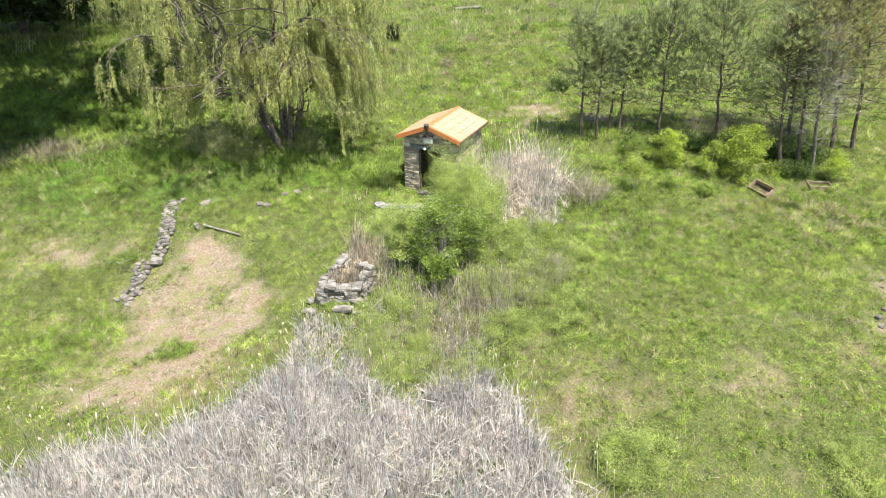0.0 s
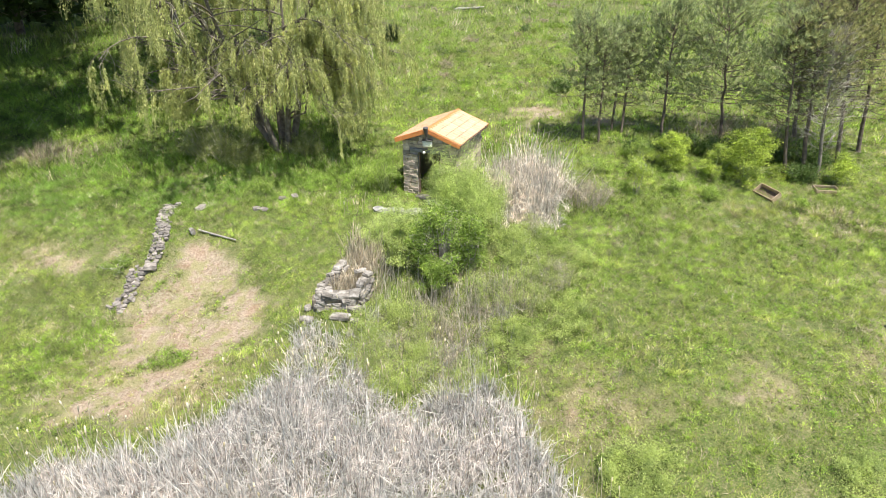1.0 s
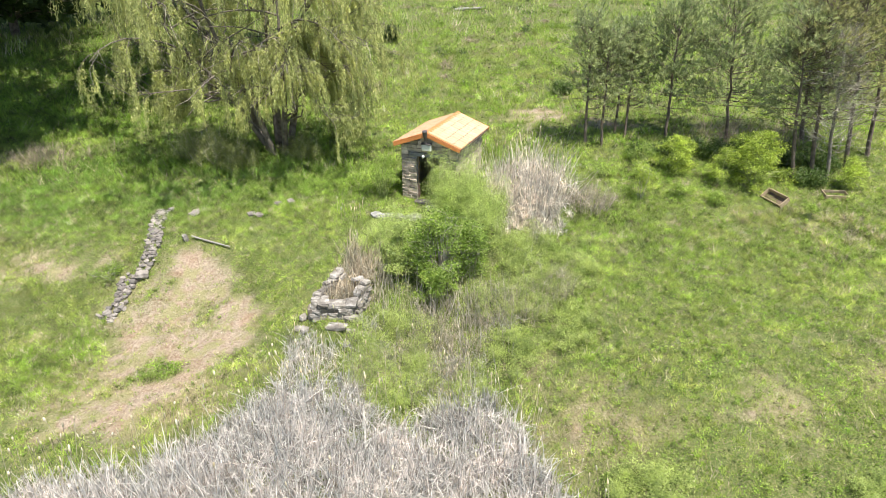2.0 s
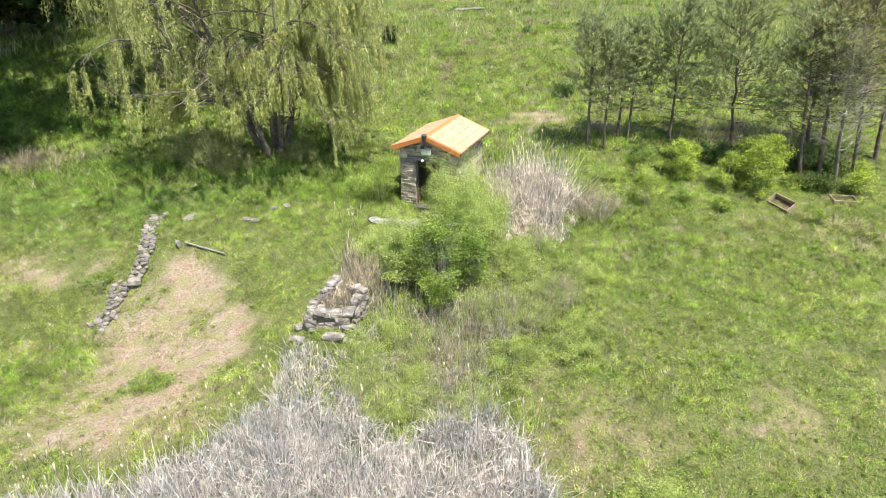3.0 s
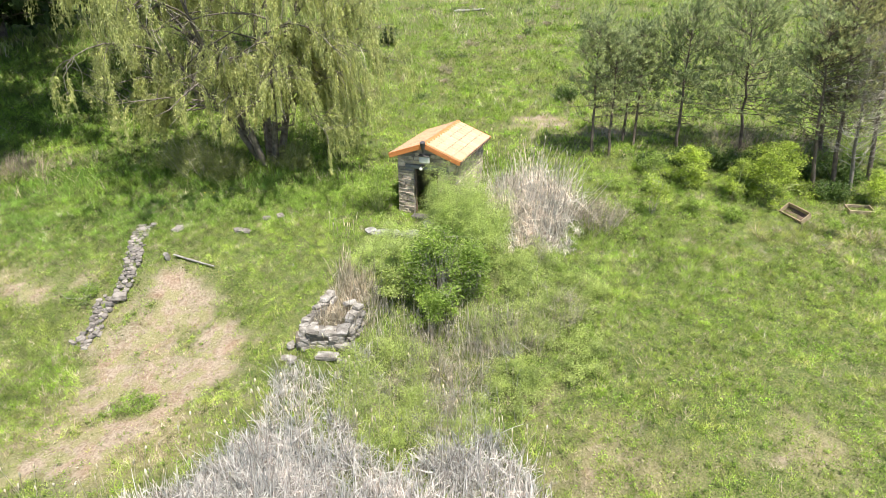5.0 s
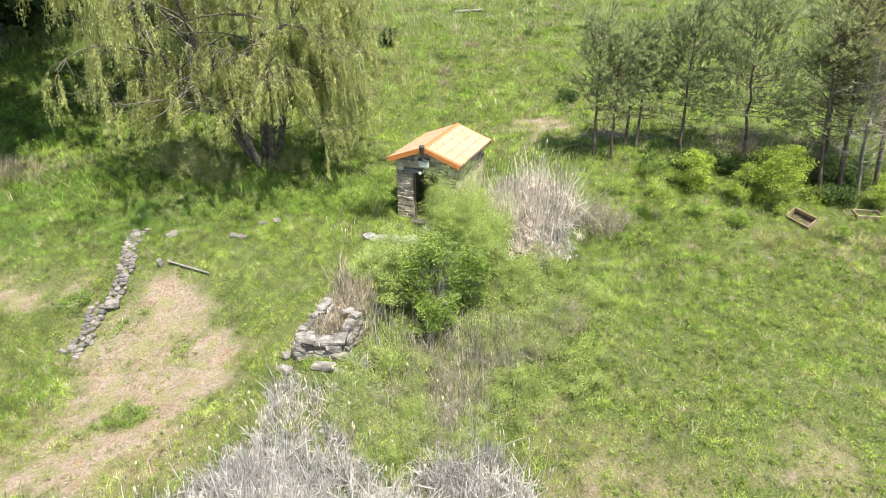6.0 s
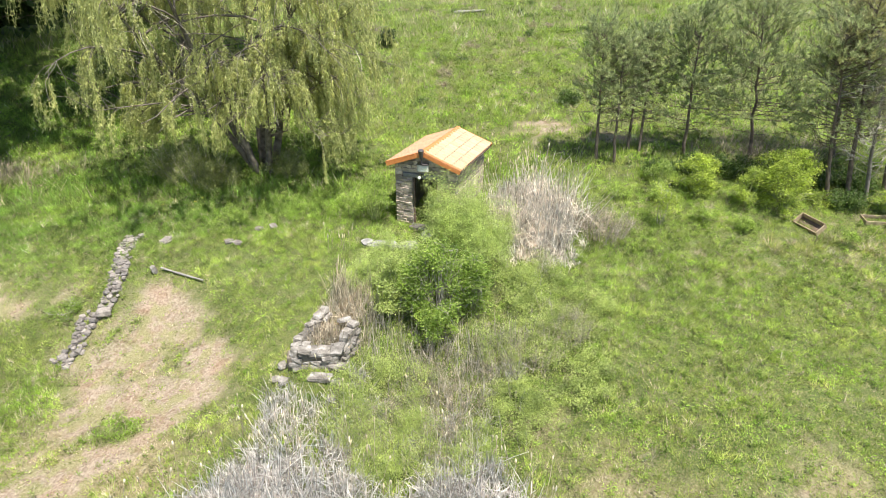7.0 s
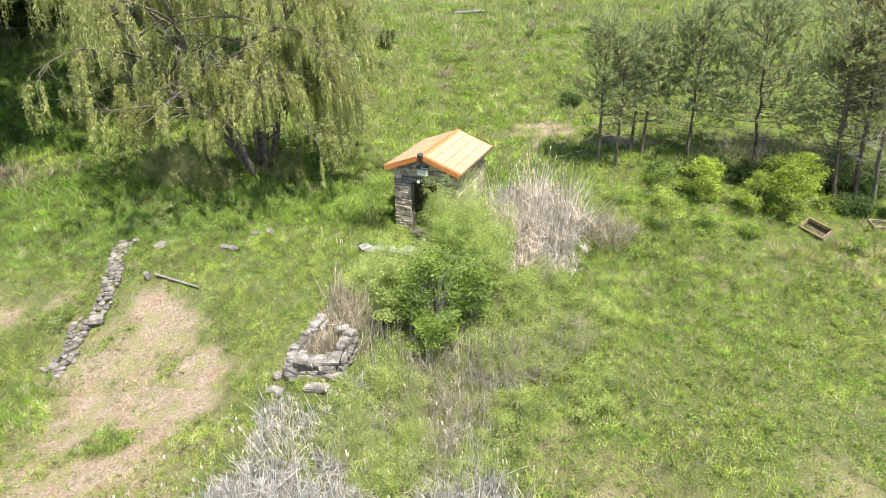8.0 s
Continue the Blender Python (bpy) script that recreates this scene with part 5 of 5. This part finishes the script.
# ---------------------------------------------------------------- trees
def pine(x, y, tall, wide, seed, label, bare=0.3, lean=(0.0, 0.0), needle=None, dead=False, dense=26):
    r = np.random.default_rng(seed)
    z = ground_z(x, y)
    s = thing("dead_pine" if dead else "pine_tree", (x, y, z), label, "pine tree", "pines on the slope")
    k = 10
    f = np.linspace(0, 1, k)
    p = np.c_[lean[0] * tall * f + 0.025 * r.normal(size=k), lean[1] * tall * f + 0.025 * r.normal(size=k), tall * f - 0.1][None]
    trunk = tubes(p, (0.027 * tall / 2.2 * (1.05 - f) + 0.012)[None], 7)
    attach("trunk", tri_mesh("trunk", *trunk, M_GREYBARK if dead else M_PINEBARK, shade_smooth=True), s)
    n = int((26 if dead else 13) * tall)
    h = bare * 0.6 + (1 - bare * 0.6) * np.sort(r.random(n) ** 0.8)
    a = np.arange(n) * 2.4 + r.normal(size=n) * 0.4
    at = np.c_[np.interp(h, f, p[0, :, 0]), np.interp(h, f, p[0, :, 1]), h * tall]
    reach = wide * (1.0 - 0.62 * np.clip((h - 0.35) / 0.65, 0, 1) ** 1.6) * (0.45 + 0.75 * r.random(n)) * np.where(h < bare, 0.75, 1.12)
    rise = -0.12 + 0.95 * h ** 1.5 + (0.35 if dead else 0.0)
    limbs = shoots(at, np.c_[np.cos(a), np.sin(a), rise], reach, 5, -0.03, 0.22 if dead else 0.13, r)
    per = int(4 + 2.2 * wide)
    ta, td = along(limbs, per, r, 0.3, 1.0)
    twigs = shoots(ta, td * 0.7 + unit(r.normal(size=ta.shape)) * 0.7 + [0, 0, 0.35], 0.33 * wide * (0.5 + r.random(len(ta))), 3, -0.05, 0.12, r)
    wood = join(tubes(limbs, np.linspace(0.019, 0.006, 5)[None, :].repeat(n, 0) * (0.55 if dead else tall / 6), 4), strips(twigs, np.linspace(0.016, 0.008, 3)[None, :].repeat(len(twigs), 0), unit(np.cross(twigs[:, -1] - twigs[:, 0], r.normal(size=(len(twigs), 3))))))
    attach("branchwork", tri_mesh("branchwork", *wood, M_STEM if dead else M_PINEBARK), s)
    if dead:
        return s
    hh = np.repeat(h, per)
    live = twigs[(hh > bare) | (r.random(len(hh)) < 0.12)]
    na, nd = along(live, dense, r, 0.5, 1.0)
    v, t = slips(na, nd * 0.7 + unit(r.normal(size=na.shape)) * 0.8 + [0, 0, 0.2], 0.15 * (0.7 + 0.6 * r.random(len(na))), 0.030, r)
    attach("needles", tri_mesh("needles", v, t, needle or M_PINE), s)
    return s


LBL = "young pine with bare lower trunk and blue-green needles"
pine(6.93, 29.05, 5.45, 1.55, 301, LBL, 0.38, (-0.05, 0), dense=23)
pine(7.65, 28.8, 4.8, 1.25, 302, LBL, 0.47, (-0.05, 0), dense=23)
pine(8.6, 30.05, 4.9, 1.4, 303, LBL, 0.47, dense=23)
pine(9.0, 29.65, 4.8, 1.4, 304, LBL, 0.47, (-0.02, 0), dense=23)
pine(10.85, 29.25, 5.5, 1.8, 305, "bushy pine with a low side branch", 0.28, (-0.04, 0), dense=42)
pine(13.6, 28.7, 5.7, 2.5, 306, "broad pine with dense blue-green crown", 0.25, (-0.13, 0), dense=42)
pine(14.75, 24.8, 6.0, 1.7, 307, "pine with a bare lower trunk beside dead wood", 0.45, (-0.16, 0), dense=20)
pine(15.65, 24.95, 6.8, 1.7, 308, "leaning dark pine with dead lower branches", 0.55, (-0.15, 0), M_PINE_BROWN, dense=20)
pine(16.05, 24.45, 5.6, 1.5, 309, "dead grey pine with bare brittle branches", 0.3, (-0.16, 0), dead=True)
pine(17.3, 25.3, 6.8, 2.0, 310, "browning pine at the end of the row", 0.4, (-0.17, 0), M_PINE_BROWN, dense=20)
pine(18.9, 26.4, 6.8, 2.2, 311, "browning pine at the end of the row", 0.3, (-0.14, 0), M_PINE_BROWN, dense=20)
pine(16.9, 28.2, 6.8, 2.1, 312, "pine standing behind the row", 0.3, (-0.13, 0), dense=20)


def willow():
    r = np.random.default_rng(401)
    x, y = -8.0, 29.6
    z = ground_z(x, y)
    s = thing("weeping_willow", (x, y, z), "large weeping willow with hanging yellow-green strands", "willow tree")
    stems = 6
    a = np.array([0.4, 1.7, 2.9, 4.1, 5.4, 3.5])
    foot = np.c_[np.cos(a) * 0.38, np.sin(a) * 0.3, np.full(stems, -0.1)]
    lean = np.array([0.30, 0.25, 0.60, 0.40, 0.30, 0.45])
    main = shoots(foot, np.c_[np.cos(a) * lean, np.sin(a) * lean, np.ones(stems)], np.array([9.5, 11.5, 10.5, 9.5, 8.5, 10.0]), 12, -0.005, 0.06, r)
    for q, girth in enumerate((0.8, 1.0, 0.9, 0.75, 0.7, 0.6)):
        attach("trunk", tri_mesh("trunk", *tubes(main[q:q + 1], np.linspace(0.24, 0.04, 12)[None] * girth, 8), M_BARK, shade_smooth=True), s, "grey-brown furrowed leaning trunk")
    la, ld = along(main, 22, r, 0.22, 1.0)
    n = len(la)
    b = np.where(r.random(n) < 0.25, np.pi * (1.15 + 0.7 * r.random(n)), r.random(n) * 2 * np.pi)
    reach = (3.0 + 2.8 * r.random(n)) * np.where(np.cos(b) < 0, 1.05, 0.85) * np.where(np.sin(b) < 0, 1.1, 0.95)
    limbs = shoots(la, np.c_[np.cos(b), np.sin(b) * 0.85, 0.45 + 0.6 * r.random(n)], reach, 9, 0.12, 0.10, r)
    # one low arm that droops east of the trunk
    arm = shoots(np.array([[0.5, -0.2, 4.6], [0.6, 0.1, 5.2], [0.4, -0.3, 5.8]]), np.array([[1.0, -0.15, 0.35], [1.0, 0.1, 0.3], [1.0, -0.3, 0.5]]), np.array([3.4, 4.0, 3.9]), 9, 0.13, 0.07, r)
    limbs = np.concatenate([limbs, arm])

    def skirt(dx):
        """How high over the ground the crown ends, by distance to either side of the trunk."""
        return np.interp(dx, [-12, -8.5, -6.5, -4.0, -2.0, -0.3, 0.5, 1.0, 2.1, 2.6, 3.6, 6.0], [8.2, 6.4, 4.2, 1.9, 1.2, 2.2, 2.3, 3.2, 3.0, 1.3, 1.0, 3.0])

    keep = (limbs[:, :, 0] + 0.6 * np.minimum(limbs[:, :, 1], 0)).min(1) > -8.7
    limbs = limbs[keep]
    n = len(limbs)
    low = skirt(limbs[:, :, 0])
    limbs[:, :, 2] = np.where(np.arange(9)[None, :] > 2, np.maximum(limbs[:, :, 2], low + 0.8 + 0.9 * r.random((n, 1))), limbs[:, :, 2])
    # tassels: short boughs, each with a bunch of strands that hang together
    ba, bd = along(limbs, 17, r, 0.26, 1.0)
    full = vnoise(ba[:, 0] + 30, ba[:, 1] * 0.6 + ba[:, 2] + 30, 1.1, 83) > 0.35
    ba, bd = ba[full], bd[full]
    boughs = shoots(ba, bd * 0.7 + unit(r.normal(size=ba.shape)) * 0.8 + [0, 0, 0.5], 0.6 + 0.9 * r.random(len(ba)), 5, 0.22, 0.1, r)
    wood = join(tubes(limbs, np.linspace(0.055, 0.010, 9)[None, :].repeat(n, 0), 5), tubes(boughs, np.linspace(0.014, 0.006, 5)[None, :].repeat(len(boughs), 0), 3))
    attach("branchwork", tri_mesh("branchwork", *wood, M_BARK), s)
    per = 10
    sa, sd = along(boughs, per, r, 0.45, 1.0)
    droop = np.repeat(0.5 + 2.0 * r.random(len(boughs)) ** 1.7, per) * (0.45 + 0.6 * r.random(len(sa)))
    ok = sa[:, 2] > skirt(sa[:, 0]) + 0.25
    sa, sd, droop = sa[ok], sd[ok], droop[ok]
    strands = shoots(sa, sd * 0.45 + [0, 0, -0.35], np.minimum(droop, sa[:, 2] - skirt(sa[:, 0])), 7, 0.6, 0.06, r)
    attach("hanging_twigwork", tri_mesh("hanging_twigwork", *strips(strands[:, ::3], np.full((len(strands), 3), 0.011), unit(np.cross(strands[:, -1] - strands[:, 0], r.normal(size=(len(strands), 3))))), M_WILLOW), s, "hanging yellowish twigs")
    na, nd = along(strands, 17, r, 0.0, 1.0)
    na = na + r.normal(size=na.shape) * 0.03
    v, t = slips(na, nd * 0.6 + r.normal(size=na.shape) * 0.5 + [0, 0, -0.15], 0.11 * (0.6 + 0.8 * r.random(len(na))), 0.034, r)
    attach("foliage", tri_mesh("foliage", v, t, M_WILLOW), s)
    # pale dead twigs on the near side
    da, dd = along(limbs, 2, r, 0.3, 0.9)
    da = da[(da[:, 1] < 0.5) & (da[:, 2] > 4.5)]
    dead = shoots(da, unit(r.normal(size=da.shape)) + [0, -0.3, -0.7], 0.8 + 1.3 * r.random(len(da)), 6, 0.2, 0.22, r)
    tagged(attach("dead_twigwork", tri_mesh("dead_twigwork", *tubes(dead, np.linspace(0.016, 0.006, 6)[None, :].repeat(len(dead), 0), 3), M_BARESTEM), s, "pale leafless dead twigs"), kind="stuff")
    return s


willow()


# Trees added to shade the left meadow; most crowns stand out of view.
def shade_tree(x, y, tall, wide, base, seed):
    r = np.random.default_rng(seed)
    s = thing("broadleaf_shade_tree", (x, y, ground_z(x, y)), "tall dark broadleaf tree added to shade the meadow, mostly out of view", "tree", "edge trees")
    main = shoots(np.array([[0.0, 0, -0.2]]), np.array([[0.02, 0, 1.0]]), tall * 0.85, 10, 0.0, 0.03, r)
    attach("trunk", tri_mesh("trunk", *tubes(main, np.linspace(0.38, 0.08, 10)[None], 8), M_BARK), s)
    n = 90
    la, ld = along(main, n, r, base / tall * 1.1, 1.0)
    b = r.random(n) * 2 * np.pi
    q = np.sqrt(np.clip(1.15 - (la[:, 2] / tall), 0.1, 1))
    limbs = shoots(la, np.c_[np.cos(b), np.sin(b), 0.25 + 0.4 * r.random(n)], wide * q * (0.7 + 0.4 * r.random(n)), 6, 0.05, 0.12, r)
    limbs[:, :, 2] = np.maximum(limbs[:, :, 2], base + 0.4)
    attach("branchwork", tri_mesh("branchwork", *tubes(limbs, np.linspace(0.08, 0.02, 6)[None, :].repeat(n, 0), 4), M_BARK), s)
    at, d = along(limbs, int((100 if base > 7 else 45) * (wide / 10) ** 1.6), r, 0.2, 1.0)
    at = at + r.normal(size=at.shape) * np.array([0.6, 0.6, 0.35])
    v, t = leaves(at, r.normal(size=at.shape), (0.52 if base > 7 else 0.78) * (0.6 + 0.8 * r.random(len(at))), 0.44 if base > 7 else 0.62, r, 0.3)
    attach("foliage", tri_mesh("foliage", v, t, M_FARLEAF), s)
    return s


# Bases of 7.5 and up keep crowns unseen; those trees only cast shade.
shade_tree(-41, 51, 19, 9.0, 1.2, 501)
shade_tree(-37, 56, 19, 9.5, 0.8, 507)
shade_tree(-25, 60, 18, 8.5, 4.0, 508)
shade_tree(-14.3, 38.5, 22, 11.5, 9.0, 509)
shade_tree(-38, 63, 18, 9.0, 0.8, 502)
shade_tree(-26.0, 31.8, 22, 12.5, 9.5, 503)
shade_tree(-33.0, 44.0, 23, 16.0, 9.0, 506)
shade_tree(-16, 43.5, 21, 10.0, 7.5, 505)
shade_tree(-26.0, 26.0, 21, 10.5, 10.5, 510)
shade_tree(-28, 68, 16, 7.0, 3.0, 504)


# ---------------------------------------------------------------- crates
def crate(m, long, short, high, label):
    c = thing("wooden_crate", m, label, "crate", "old crates")
    t = 0.035
    for sy in (-1, 1):
        part("side_board", box_bm(long, t, high, 0.006, (0, sy * (short / 2 - t / 2), high / 2)), M_PLANK, c)
    for sx in (-1, 1):
        part("end_board", box_bm(t, short - 2 * t - 0.004, high, 0.006, (sx * (long / 2 - t / 2), 0, high / 2)), M_PLANK, c)
    for q in range(3):
        w = (short - 2 * t - 0.01) / 3
        part("floor_board", box_bm(long - 2 * t - 0.006, w - 0.008, 0.022, 0.0, (0, (q - 1) * w, 0.03)), M_PLANK_DARK, c)
    return c


crate(pose(13.27, 23.1, ground_z(13.27, 23.1) + 0.02, 36, 6, -66), 0.95, 0.50, 0.24, "open weathered wooden crate tipped in the grass")
crate(pose(15.68, 23.2, ground_z(15.68, 23.2) - 0.10, 8, 0, -8), 0.9, 0.5, 0.24, "second old wooden crate half hidden by weeds")
